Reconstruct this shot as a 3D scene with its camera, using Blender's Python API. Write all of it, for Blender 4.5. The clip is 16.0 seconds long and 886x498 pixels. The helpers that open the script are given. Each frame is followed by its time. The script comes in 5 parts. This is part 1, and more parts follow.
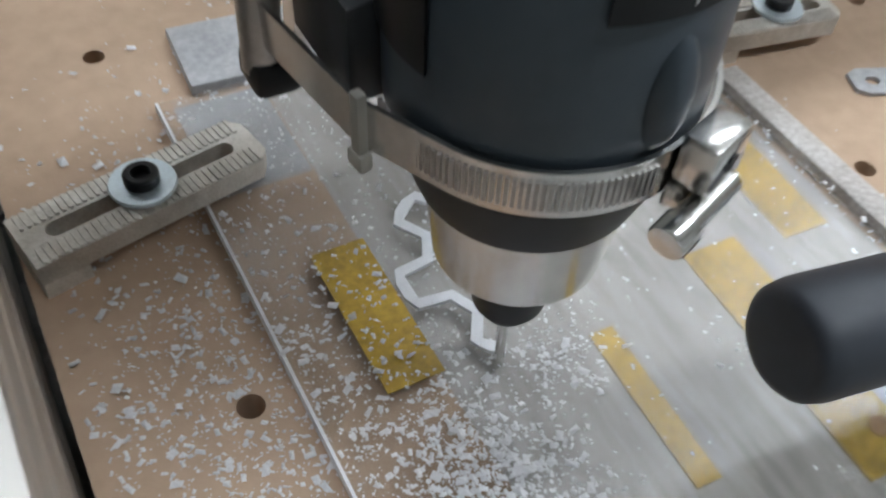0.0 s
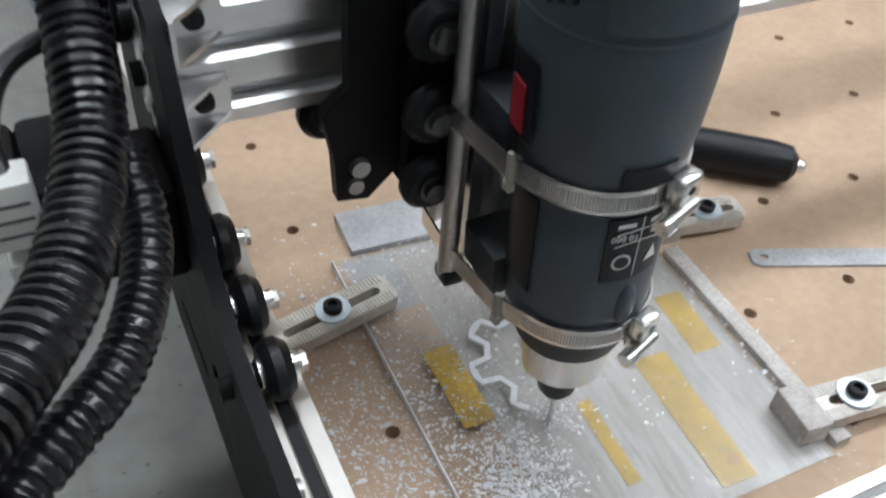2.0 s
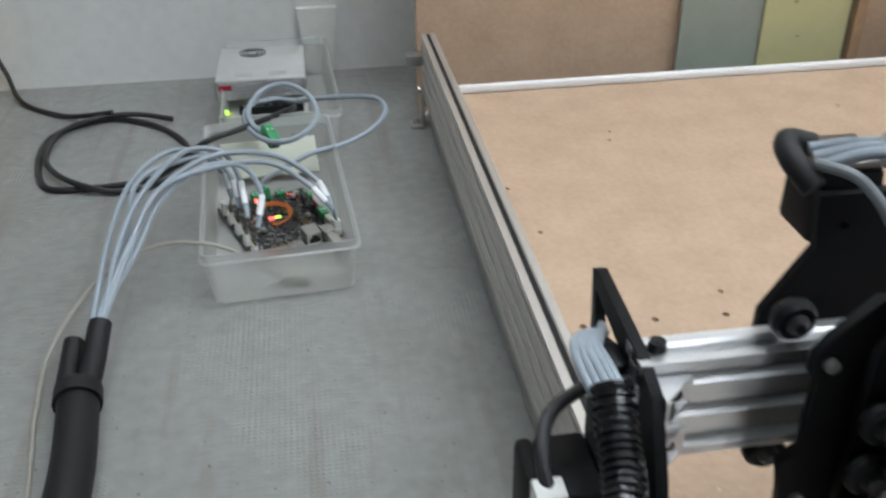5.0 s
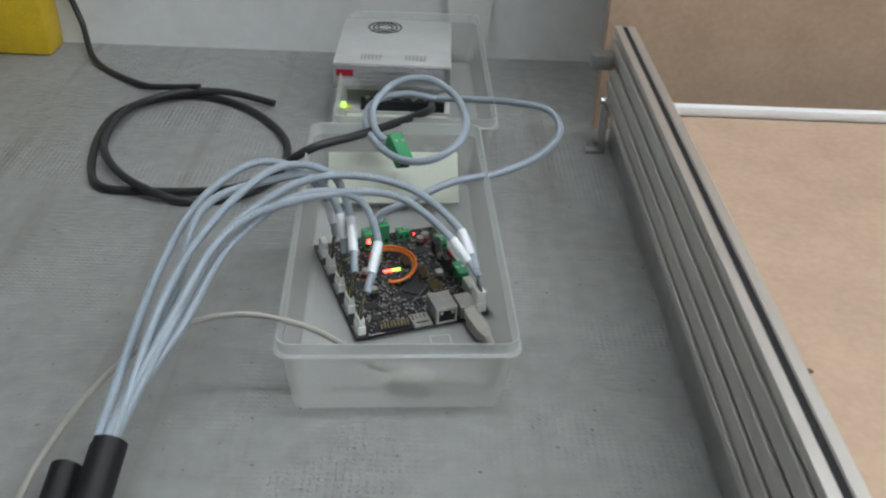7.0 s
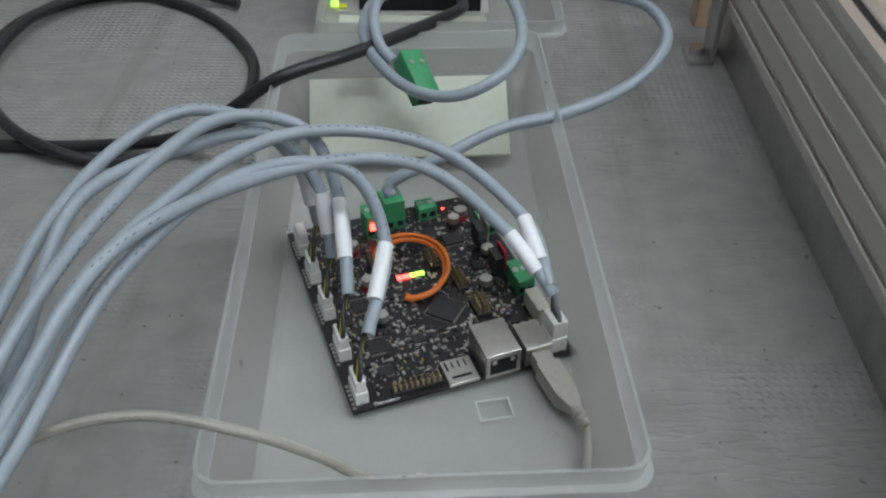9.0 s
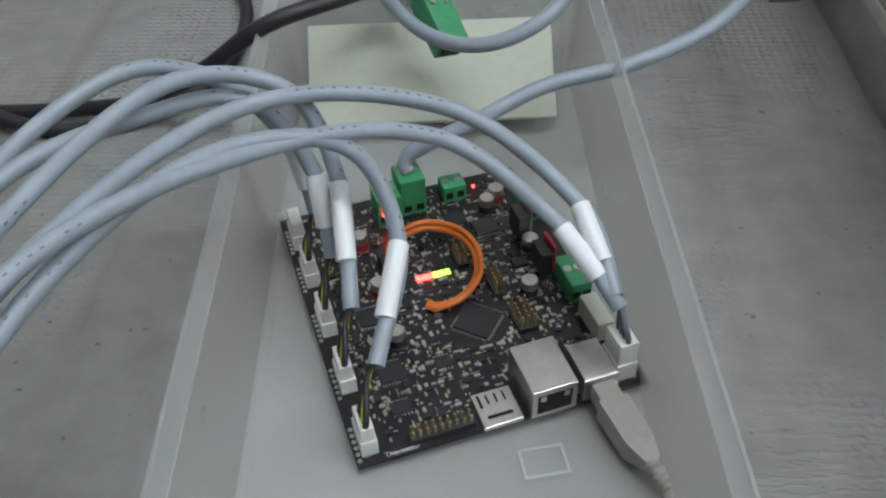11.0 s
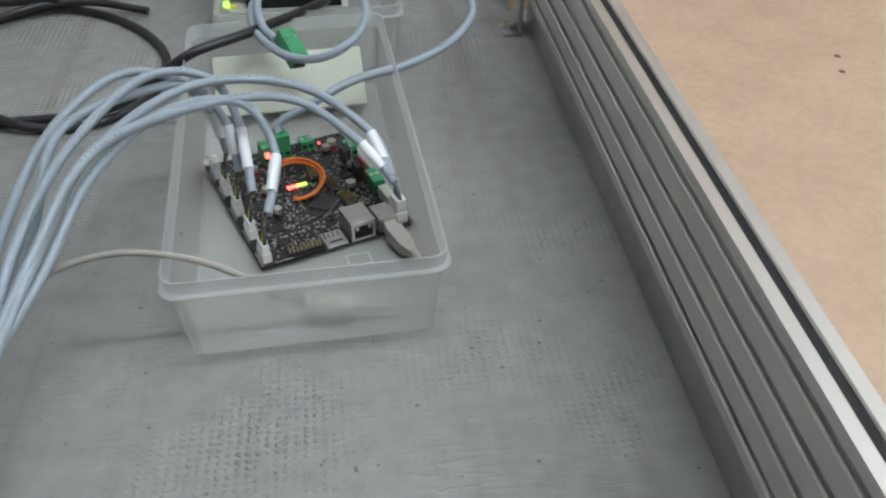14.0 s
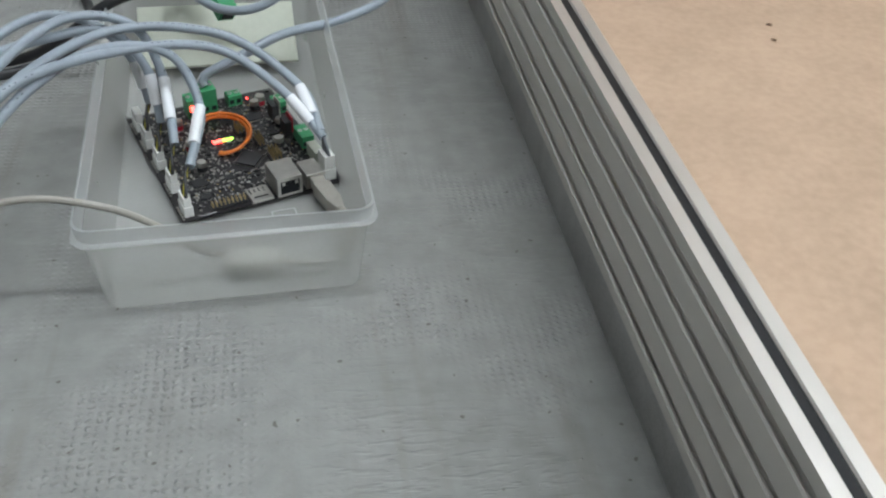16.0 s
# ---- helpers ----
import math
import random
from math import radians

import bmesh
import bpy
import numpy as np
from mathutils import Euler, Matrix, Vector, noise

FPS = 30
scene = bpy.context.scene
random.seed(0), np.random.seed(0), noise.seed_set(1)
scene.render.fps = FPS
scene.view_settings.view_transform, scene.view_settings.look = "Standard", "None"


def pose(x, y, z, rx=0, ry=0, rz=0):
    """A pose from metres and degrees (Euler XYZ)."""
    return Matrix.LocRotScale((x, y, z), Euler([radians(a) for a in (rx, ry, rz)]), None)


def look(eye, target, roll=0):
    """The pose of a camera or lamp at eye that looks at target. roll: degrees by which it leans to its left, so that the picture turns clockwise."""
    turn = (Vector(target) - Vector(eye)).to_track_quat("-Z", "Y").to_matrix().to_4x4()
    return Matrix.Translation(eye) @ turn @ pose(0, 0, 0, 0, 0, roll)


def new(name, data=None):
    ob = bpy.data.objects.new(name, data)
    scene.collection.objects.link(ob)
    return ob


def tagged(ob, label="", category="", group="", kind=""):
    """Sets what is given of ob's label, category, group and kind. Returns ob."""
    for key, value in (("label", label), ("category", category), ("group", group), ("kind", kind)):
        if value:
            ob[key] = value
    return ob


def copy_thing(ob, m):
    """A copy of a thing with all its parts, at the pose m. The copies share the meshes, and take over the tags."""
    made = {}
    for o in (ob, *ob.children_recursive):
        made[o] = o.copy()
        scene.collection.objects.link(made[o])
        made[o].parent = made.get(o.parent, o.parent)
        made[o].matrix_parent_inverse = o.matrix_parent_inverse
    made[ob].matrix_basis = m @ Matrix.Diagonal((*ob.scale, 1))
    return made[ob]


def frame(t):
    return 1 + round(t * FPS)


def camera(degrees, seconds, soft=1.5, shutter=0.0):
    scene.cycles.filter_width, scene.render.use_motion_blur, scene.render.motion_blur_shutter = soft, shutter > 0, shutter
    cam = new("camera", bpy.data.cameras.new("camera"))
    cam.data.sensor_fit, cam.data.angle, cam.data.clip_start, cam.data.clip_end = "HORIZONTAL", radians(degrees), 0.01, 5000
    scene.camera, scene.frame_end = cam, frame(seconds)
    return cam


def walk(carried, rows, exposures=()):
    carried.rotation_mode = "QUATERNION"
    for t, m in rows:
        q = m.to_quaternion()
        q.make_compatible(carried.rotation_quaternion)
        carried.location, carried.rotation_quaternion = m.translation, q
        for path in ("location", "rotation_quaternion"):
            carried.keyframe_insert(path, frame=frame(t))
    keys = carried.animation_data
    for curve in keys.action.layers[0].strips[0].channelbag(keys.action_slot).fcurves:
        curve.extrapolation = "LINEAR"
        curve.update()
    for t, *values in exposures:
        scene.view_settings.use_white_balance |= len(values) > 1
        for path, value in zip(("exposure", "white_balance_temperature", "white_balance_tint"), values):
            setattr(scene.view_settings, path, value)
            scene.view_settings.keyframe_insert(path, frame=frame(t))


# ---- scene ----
cam = camera(52.0, 16.0, soft=2.2, shutter=0.5)
PATH = [
    (0.0, (0.0358, -0.0757, 0.2486), (0.2153, 0.1955, -0.1311), 6.50),
    (0.5, (0.0209, -0.1038, 0.2853), (0.2039, 0.1795, -0.0838), 5.50),
    (1.0, (-0.0024, -0.1257, 0.3172), (0.1781, 0.1688, -0.0443), 5.10),
    (1.5, (-0.0277, -0.1440, 0.3540), (0.1456, 0.1583, -0.0046), 5.60),
    (2.0, (-0.0377, -0.1749, 0.3949), (0.1369, 0.1422, 0.0500), 5.20),
    (2.5, (-0.0532, -0.2025, 0.4386), (0.1108, 0.1315, 0.1046), 3.70),
    (3.0, (-0.0701, -0.2302, 0.4750), (0.0899, 0.1191, 0.1550), 3.40),
    (3.5, (-0.0875, -0.2518, 0.5058), (0.0640, 0.1146, 0.2011), 2.50),
    (4.0, (-0.1022, -0.2564, 0.5146), (0.0243, 0.1350, 0.2304), 0.30),
    (4.5, (-0.1323, -0.2529, 0.5338), (-0.0458, 0.1576, 0.2618), 0.10),
    (5.0, (-0.1480, -0.2182, 0.5314), (-0.0880, 0.2049, 0.2718), -0.80),
    (5.2, (-0.1554, -0.1960, 0.5294), (-0.1014, 0.2300, 0.2732), -0.40),
    (7.3, (-0.1886, 0.1588, 0.4213), (-0.1853, 0.5744, 0.1433), 2.50),
    (7.5, (-0.1929, 0.1846, 0.4134), (-0.1919, 0.5975, 0.1315), 2.30),
    (8.0, (-0.1916, 0.2625, 0.3797), (-0.2009, 0.6714, 0.0921), 0.90),
    (8.5, (-0.1896, 0.3371, 0.3393), (-0.1898, 0.7307, 0.0309), 0.90),
    (9.0, (-0.1914, 0.3845, 0.3217), (-0.1959, 0.7687, 0.0017), 0.20),
    (9.2, (-0.1906, 0.3983, 0.3227), (-0.1978, 0.7764, -0.0044), -0.10),
    (11.3, (-0.1944, 0.4766, 0.2678), (-0.2159, 0.8411, -0.0737), -1.90),
    (11.5, (-0.1999, 0.4632, 0.2680), (-0.2134, 0.8309, -0.0705), -0.40),
    (12.0, (-0.1910, 0.4136, 0.2933), (-0.2010, 0.7864, -0.0397), -0.60),
    (12.5, (-0.1723, 0.3299, 0.3276), (-0.1678, 0.7024, -0.0059), 0.10),
    (13.0, (-0.1665, 0.2517, 0.3507), (-0.1407, 0.6303, 0.0251), 1.00),
    (13.5, (-0.1716, 0.2004, 0.3794), (-0.1366, 0.5884, 0.0659), 0.20),
    (14.0, (-0.1698, 0.1830, 0.3822), (-0.1246, 0.5727, 0.0722), 0.20),
    (14.5, (-0.1736, 0.1817, 0.3797), (-0.1201, 0.5683, 0.0671), 1.30),
    (15.0, (-0.1676, 0.1819, 0.3755), (-0.1081, 0.5650, 0.0597), 2.10),
    (15.5, (-0.1591, 0.1808, 0.3664), (-0.0904, 0.5615, 0.0497), 3.10),
    (16.0, (-0.1611, 0.1802, 0.3642), (-0.0848, 0.5592, 0.0472), 4.10),
]
walk(cam, [(t, look(eye, target, roll)) for t, eye, target, roll in PATH],
     [(0.0, -0.15), (1.5, 0.0), (3.0, 0.08), (5.0, -0.08), (7.3, -0.24), (9.0, -0.33), (11.4, -0.25), (13.5, -0.12), (16.0, -0.06)])

# ---- world and light ----
world = bpy.data.worlds.new("world")
scene.world = world
world.use_nodes = True
world.node_tree.nodes["Background"].inputs[0].default_value = (0.9, 0.95, 1.0, 1)
world.node_tree.nodes["Background"].inputs[1].default_value = 0.12
scene.view_settings.exposure = 0.0


# ---- materials ----
def material(name, colour, rough=0.5, metal=0.0, vary=0.12, scale=40.0, bump=0.0, bump_scale=300.0, colour2=None, coat=0.0, spec=0.5, stretch=(1, 1, 1)):
    m = bpy.data.materials.new(name)
    m.use_nodes = True
    n, l = m.node_tree.nodes, m.node_tree.links
    b = n["Principled BSDF"]
    b.inputs["Roughness"].default_value = rough
    b.inputs["Metallic"].default_value = metal
    b.inputs["Coat Weight"].default_value = coat
    b.inputs["Specular IOR Level"].default_value = spec
    tc = n.new("ShaderNodeTexCoord")
    mp = n.new("ShaderNodeMapping")
    mp.inputs["Scale"].default_value = stretch
    l.new(tc.outputs["Object"], mp.inputs[0])
    coarse = n.new("ShaderNodeTexNoise")
    coarse.inputs["Scale"].default_value = scale
    coarse.inputs["Detail"].default_value = 5
    fine = n.new("ShaderNodeTexNoise")
    fine.inputs["Scale"].default_value = scale * 9
    fine.inputs["Detail"].default_value = 3
    for q in (coarse, fine):
        l.new(mp.outputs[0], q.inputs["Vector"])
    add = n.new("ShaderNodeMath")
    add.operation = "MULTIPLY_ADD"
    add.inputs[1].default_value = 0.45
    l.new(fine.outputs["Fac"], add.inputs[0])
    mul = n.new("ShaderNodeMath")
    mul.operation = "MULTIPLY"
    mul.inputs[1].default_value = 0.55
    l.new(coarse.outputs["Fac"], mul.inputs[0])
    l.new(mul.outputs[0], add.inputs[2])
    ramp = n.new("ShaderNodeValToRGB")
    c = colour
    d = colour2 or tuple(min(1, v * (1 + vary)) for v in c)
    ramp.color_ramp.elements[0].position, ramp.color_ramp.elements[1].position = 0.35, 0.65
    ramp.color_ramp.elements[0].color = (*(v * (1 - vary) for v in c), 1)
    ramp.color_ramp.elements[1].color = (*d, 1)
    l.new(add.outputs[0], ramp.inputs[0])
    l.new(ramp.outputs[0], b.inputs["Base Color"])
    mr = n.new("ShaderNodeMapRange")
    spread = 0.03 if metal > 0.9 else 0.1
    mr.inputs["To Min"].default_value = max(0.03, rough - spread * 0.8)
    mr.inputs["To Max"].default_value = min(1, rough + spread)
    l.new(coarse.outputs["Fac"], mr.inputs[0])
    l.new(mr.outputs[0], b.inputs["Roughness"])
    if bump:
        t = n.new("ShaderNodeTexNoise")
        t.inputs["Scale"].default_value = bump_scale
        t.inputs["Detail"].default_value = 4
        l.new(mp.outputs[0], t.inputs["Vector"])
        k = n.new("ShaderNodeBump")
        k.inputs["Strength"].default_value = bump
        k.inputs["Distance"].default_value = 0.001
        l.new(t.outputs["Fac"], k.inputs["Height"])
        l.new(k.outputs[0], b.inputs["Normal"])
    return m


def glowing(name, colour, strength):
    m = material(name, colour, 0.3)
    b = m.node_tree.nodes["Principled BSDF"]
    b.inputs["Emission Color"].default_value = (*colour, 1)
    b.inputs["Emission Strength"].default_value = strength
    return m


def clear(name, colour, rough, weight=0.9, alpha=1.0, ior=1.45):
    m = material(name, colour, rough, vary=0.04)
    b = m.node_tree.nodes["Principled BSDF"]
    b.inputs["Transmission Weight"].default_value = weight
    b.inputs["IOR"].default_value = ior
    b.inputs["Alpha"].default_value = alpha
    return m


def bench_material():
    """Grey coating over a coarse weave: raised dimples in worn patches, long ripples and dirty streaks."""
    m = material("painted_bench", (0.25, 0.25, 0.236), 0.40, vary=0.15, scale=7, colour2=(0.30, 0.30, 0.284))
    n, l = m.node_tree.nodes, m.node_tree.links
    bsdf = n["Principled BSDF"]
    tc = n.new("ShaderNodeTexCoord")

    def math_node(op, a, b):
        q = n.new("ShaderNodeMath")
        q.operation = op
        for i, v in enumerate((a, b)):
            if isinstance(v, float):
                q.inputs[i].default_value = v
            else:
                l.new(v, q.inputs[i])
        return q.outputs[0]

    def noise(scale, detail=2, stretch=(1, 1, 1)):
        mp = n.new("ShaderNodeMapping")
        mp.inputs["Scale"].default_value = stretch
        l.new(tc.outputs["Object"], mp.inputs[0])
        q = n.new("ShaderNodeTexNoise")
        q.inputs["Scale"].default_value, q.inputs["Detail"].default_value = scale, detail
        l.new(mp.outputs[0], q.inputs["Vector"])
        return q.outputs["Fac"]

    def ramp(v, lo, hi):
        q = n.new("ShaderNodeMapRange")
        q.inputs["From Min"].default_value, q.inputs["From Max"].default_value = lo, hi
        l.new(v, q.inputs[0])
        return q.outputs[0]

    w = []
    for axis in (0, 1):
        t = n.new("ShaderNodeTexWave")
        t.wave_profile = "SIN"
        t.bands_direction = "XY"[axis]
        t.inputs["Scale"].default_value = (62.0, 68.0)[axis]
        t.inputs["Distortion"].default_value = 1.6
        t.inputs["Detail"].default_value = 2
        t.inputs["Detail Scale"].default_value = 5
        l.new(tc.outputs["Object"], t.inputs["Vector"])
        w.append(t.outputs["Fac"])
    dots = math_node("POWER", math_node("MULTIPLY", w[0], w[1]), 1.2)
    dots = math_node("MULTIPLY", dots, ramp(noise(7.0), 0.49, 0.64))
    dots = math_node("MULTIPLY", dots, ramp(noise(90.0), 0.25, 0.6))
    dashes = math_node("MULTIPLY", ramp(noise(26.0, 2, (2.2, 9.0, 1)), 0.5, 0.68), ramp(noise(6.0, 1, (1.6, 1, 1)), 0.44, 0.6))
    grit = ramp(noise(420.0, 2), 0.66, 0.78)
    fine = math_node("ADD", math_node("ADD", dots, math_node("MULTIPLY", dashes, 0.32)), math_node("MULTIPLY", grit, 0.16))
    b1 = n.new("ShaderNodeBump")
    b1.inputs["Strength"].default_value, b1.inputs["Distance"].default_value = 0.35, 0.02
    l.new(noise(7.0, 2, (2.2, 0.5, 1)), b1.inputs["Height"])
    b2 = n.new("ShaderNodeBump")
    b2.inputs["Strength"].default_value, b2.inputs["Distance"].default_value = 1.0, 0.0016
    l.new(fine, b2.inputs["Height"])
    l.new(b1.outputs[0], b2.inputs["Normal"])
    l.new(b2.outputs[0], bsdf.inputs["Normal"])
    base = bsdf.inputs["Base Color"].links[0].from_socket
    for v, lo, hi, tint, amount in ((noise(5.0, 4, (7.0, 0.35, 1)), 0.56, 0.74, (0.17, 0.155, 0.13, 1), 0.6), (noise(170.0, 1), 0.73, 0.77, (0.10, 0.09, 0.075, 1), 0.8)):
        mix = n.new("ShaderNodeMix")
        mix.data_type = "RGBA"
        mix.inputs[7].default_value = tint
        l.new(math_node("MULTIPLY", ramp(v, lo, hi), amount), mix.inputs[0])
        l.new(base, mix.inputs[6])
        base = mix.outputs[2]
    l.new(base, bsdf.inputs["Base Color"])
    return m


BENCH = bench_material()
WALL = material("white_wall_paint", (0.72, 0.72, 0.70), 0.8, vary=0.06, scale=6, bump=0.15, bump_scale=60)
CEIL = material("ceiling_paint", (0.8, 0.8, 0.78), 0.9, vary=0.03, scale=3)
FLOORM = material("grey_floor", (0.3, 0.3, 0.29), 0.7, vary=0.1, scale=4)
MDF = material("mdf_board", (0.45, 0.316, 0.218), 0.75, vary=0.06, scale=18, bump=0.08, bump_scale=900, colour2=(0.51, 0.361, 0.253))
MDF_EDGE = material("mdf_edge", (0.38, 0.24, 0.14), 0.85, vary=0.15, scale=60, bump=0.3)
HOLE_SHADE = material("hole_shade", (0.06, 0.035, 0.02), 0.9, vary=0.3)
ALU = material("anodised_aluminium", (0.66, 0.63, 0.59), 0.52, metal=1.0, vary=0.02, scale=12, stretch=(1, 0.2, 1))
ALU_X = material("bright_aluminium", (0.83, 0.83, 0.84), 0.3, metal=1.0, vary=0.04, scale=30, stretch=(0.06, 1, 1))
STEEL = material("bright_steel", (0.72, 0.71, 0.69), 0.22, metal=1.0, vary=0.1, scale=80)
STEEL_D = material("dull_steel", (0.48, 0.47, 0.46), 0.4, metal=1.0, vary=0.15, scale=60)
ZINC = material("zinc_washer", (0.62, 0.70, 0.75), 0.32, metal=0.7, vary=0.12, scale=120)
BLACK = material("black_plate", (0.005, 0.005, 0.006), 0.55, vary=0.3, scale=50, spec=0.2)
RUBBER = material("black_rubber", (0.010, 0.010, 0.011), 0.55, vary=0.3, scale=60, spec=0.35)
HOSE = material("black_hose_plastic", (0.008, 0.008, 0.010), 0.24, vary=0.3, scale=40)
TOOLGREY = material("slate_grey_plastic", (0.052, 0.070, 0.088), 0.46, vary=0.08, scale=30, bump=0.05, bump_scale=1500)
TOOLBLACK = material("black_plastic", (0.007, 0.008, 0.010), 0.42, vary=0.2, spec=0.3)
TOOLDARK = material("charcoal_plastic", (0.022, 0.026, 0.031), 0.45, vary=0.15)
PIPE = material("dark_pipe_plastic", (0.032, 0.037, 0.047), 0.5, vary=0.1, scale=30)
RED = material("red_label", (0.36, 0.015, 0.03), 0.4)
WHITE = material("white_plastic", (0.74, 0.74, 0.70), 0.45, vary=0.05)
LABELW = material("white_sleeve", (0.80, 0.81, 0.82), 0.4, vary=0.04)
CABLE = material("grey_cable", (0.30, 0.345, 0.385), 0.38, vary=0.08, scale=30)
CABLE_M = material("mid_grey_cable", (0.20, 0.22, 0.235), 0.4, vary=0.1)
CABLE_D = material("dark_grey_cable", (0.12, 0.13, 0.14), 0.4, vary=0.1)
USBC = material("beige_cable", (0.33, 0.31, 0.27), 0.4, vary=0.08)
FERRITE = material("pale_moulded_plastic", (0.50, 0.49, 0.44), 0.45, vary=0.06)
BLKC = material("black_cable", (0.018, 0.018, 0.02), 0.4, vary=0.2)
PCB = material("black_circuit_board", (0.012, 0.010, 0.011), 0.36, vary=0.3, scale=200)
SILK = material("silkscreen", (0.75, 0.75, 0.75), 0.6)
CHIP = material("chip_black", (0.02, 0.02, 0.021), 0.45, vary=0.2)
TIN = material("tinned_metal", (0.62, 0.6, 0.56), 0.3, metal=1.0, vary=0.12, scale=120)
GOLD = material("gold_pin", (0.65, 0.5, 0.25), 0.3, metal=1.0)
GREEN = material("green_terminal", (0.045, 0.27, 0.115), 0.42, vary=0.12)
ORANGE = material("orange_wire", (0.62, 0.16, 0.02), 0.4)
YELLOW = material("yellow_wire", (0.6, 0.55, 0.05), 0.4)
YPLAST = material("yellow_plastic", (0.72, 0.48, 0.02), 0.5)
CREAM = material("cream_pad", (0.52, 0.54, 0.45), 0.8, vary=0.05, scale=20)
PSUM = material("galvanised_case", (0.62, 0.62, 0.60), 0.5, metal=0.6, vary=0.06, scale=50)
BOXM = clear("frosted_plastic", (0.85, 0.855, 0.82), 0.3, 0.55, alpha=0.31)
RIMM = clear("frosted_rim", (0.92, 0.95, 0.94), 0.3, 0.7, alpha=0.42)
ACRYL = clear("clear_acrylic", (0.94, 0.95, 0.95), 0.3, 0.95, alpha=0.22, ior=1.49)
TAPE = material("yellow_tape", (0.46, 0.29, 0.028), 0.35, vary=0.34, scale=55)
DUST_AND_GLINT = material("white_swarf_and_glint", (0.72, 0.73, 0.76), 0.6, vary=0.1, scale=200)
SWARF = material("white_plastic_swarf", (0.62, 0.615, 0.63), 0.6, vary=0.12, scale=200)
DUSTY = material("dusty_board", (0.43, 0.38, 0.34), 0.85, vary=0.2, scale=60, bump=0.4, bump_scale=500, colour2=(0.58, 0.55, 0.53))
CLIPM = material("grey_beige_plastic", (0.36, 0.34, 0.30), 0.5, vary=0.06)
FOAM = material("dusty_grey_sheet", (0.36, 0.36, 0.37), 0.7, vary=0.14, scale=50, colour2=(0.48, 0.48, 0.49))
CLAMP = material("dusty_aluminium_clamp", (0.60, 0.56, 0.50), 0.5, metal=0.55, vary=0.15, scale=150, colour2=(0.74, 0.71, 0.66))
GLASSP = clear("green_tinted_sheet", (0.44, 0.48, 0.42), 0.2, 0.4)
GLASSY = clear("yellow_tinted_sheet", (0.66, 0.62, 0.34), 0.3, 0.3)
FILM = material("streaked_film", (0.36, 0.33, 0.30), 0.6, vary=0.2, scale=45, colour2=(0.55, 0.525, 0.50), stretch=(1, 0.12, 1))
DARKBOLT = material("blackened_bolt", (0.10, 0.10, 0.10), 0.35, metal=1.0, vary=0.2, scale=80)
DARKCAP = material("dark_metal_cap", (0.20, 0.185, 0.17), 0.35, metal=1.0, vary=0.15, scale=60)
WALLD = material("unseen_dimming_wall", (0.34, 0.34, 0.33), 0.8, vary=0.2, scale=2)
GLAREW = material("glare_white_metal", (0.86, 0.86, 0.86), 0.4, vary=0.03)
LED_R = glowing("red_led", (1.0, 0.04, 0.03), 15)
LED_Y = glowing("yellow_led", (1.0, 0.7, 0.1), 4)
LED_G = glowing("green_led", (0.45, 1.0, 0.1), 3)
TUBE = glowing("lamp_diffuser", (0.85, 0.925, 1.0), 24.5)


# ---- mesh tools ----
def place(bm, verts, m):
    bmesh.ops.transform(bm, matrix=m, verts=verts)


def box(bm, x0, x1, y0, y1, z0, z1, bev=0.0, m=None):
    r = bmesh.ops.create_cube(bm, size=1.0, matrix=Matrix.LocRotScale(((x0 + x1) / 2, (y0 + y1) / 2, (z0 + z1) / 2), None, (x1 - x0, y1 - y0, z1 - z0)))
    vs = r["verts"]
    if bev:
        es = list({e for v in vs for e in v.link_edges})
        q = bmesh.ops.bevel(bm, geom=es, offset=bev, segments=2, affect="EDGES", profile=0.5)
        vs = list({v for f in q["faces"] for v in f.verts} | {v for v in vs if v.is_valid})
    if m:
        place(bm, vs, m)
    return bm


def cyl(bm, p0, p1, r, r2=None, seg=20):
    p0, p1 = Vector(p0), Vector(p1)
    d = p1 - p0
    m = Matrix.Translation((p0 + p1) / 2) @ d.to_track_quat("Z", "Y").to_matrix().to_4x4()
    bmesh.ops.create_cone(bm, cap_ends=True, segments=seg, radius1=r, radius2=r if r2 is None else r2, depth=d.length, matrix=m)
    return bm


def lathe(bm, prof, seg=40, m=None):
    rings = []
    for r, z in prof:
        rings.append([bm.verts.new((r * math.cos(2 * math.pi * i / seg), r * math.sin(2 * math.pi * i / seg), z)) for i in range(seg)])
    for a, b in zip(rings, rings[1:]):
        for i in range(seg):
            bm.faces.new((a[i], a[(i + 1) % seg], b[(i + 1) % seg], b[i]))
    bm.faces.new(list(reversed(rings[0])))
    bm.faces.new(rings[-1])
    if m:
        place(bm, [v for ring in rings for v in ring], m)
    return bm


def spline(pts, step=0.004):
    pts = [Vector(p) for p in pts]
    ext = [2 * pts[0] - pts[1], *pts, 2 * pts[-1] - pts[-2]]
    out = []
    for a, b, c, d in zip(ext, ext[1:], ext[2:], ext[3:]):
        n = max(2, int((c - b).length / step))
        for i in range(n):
            t = i / n
            out.append(0.5 * (2 * b + (c - a) * t + (2 * a - 5 * b + 4 * c - d) * t * t + (3 * b - a - 3 * c + d) * t ** 3))
    return out + [pts[-1]]


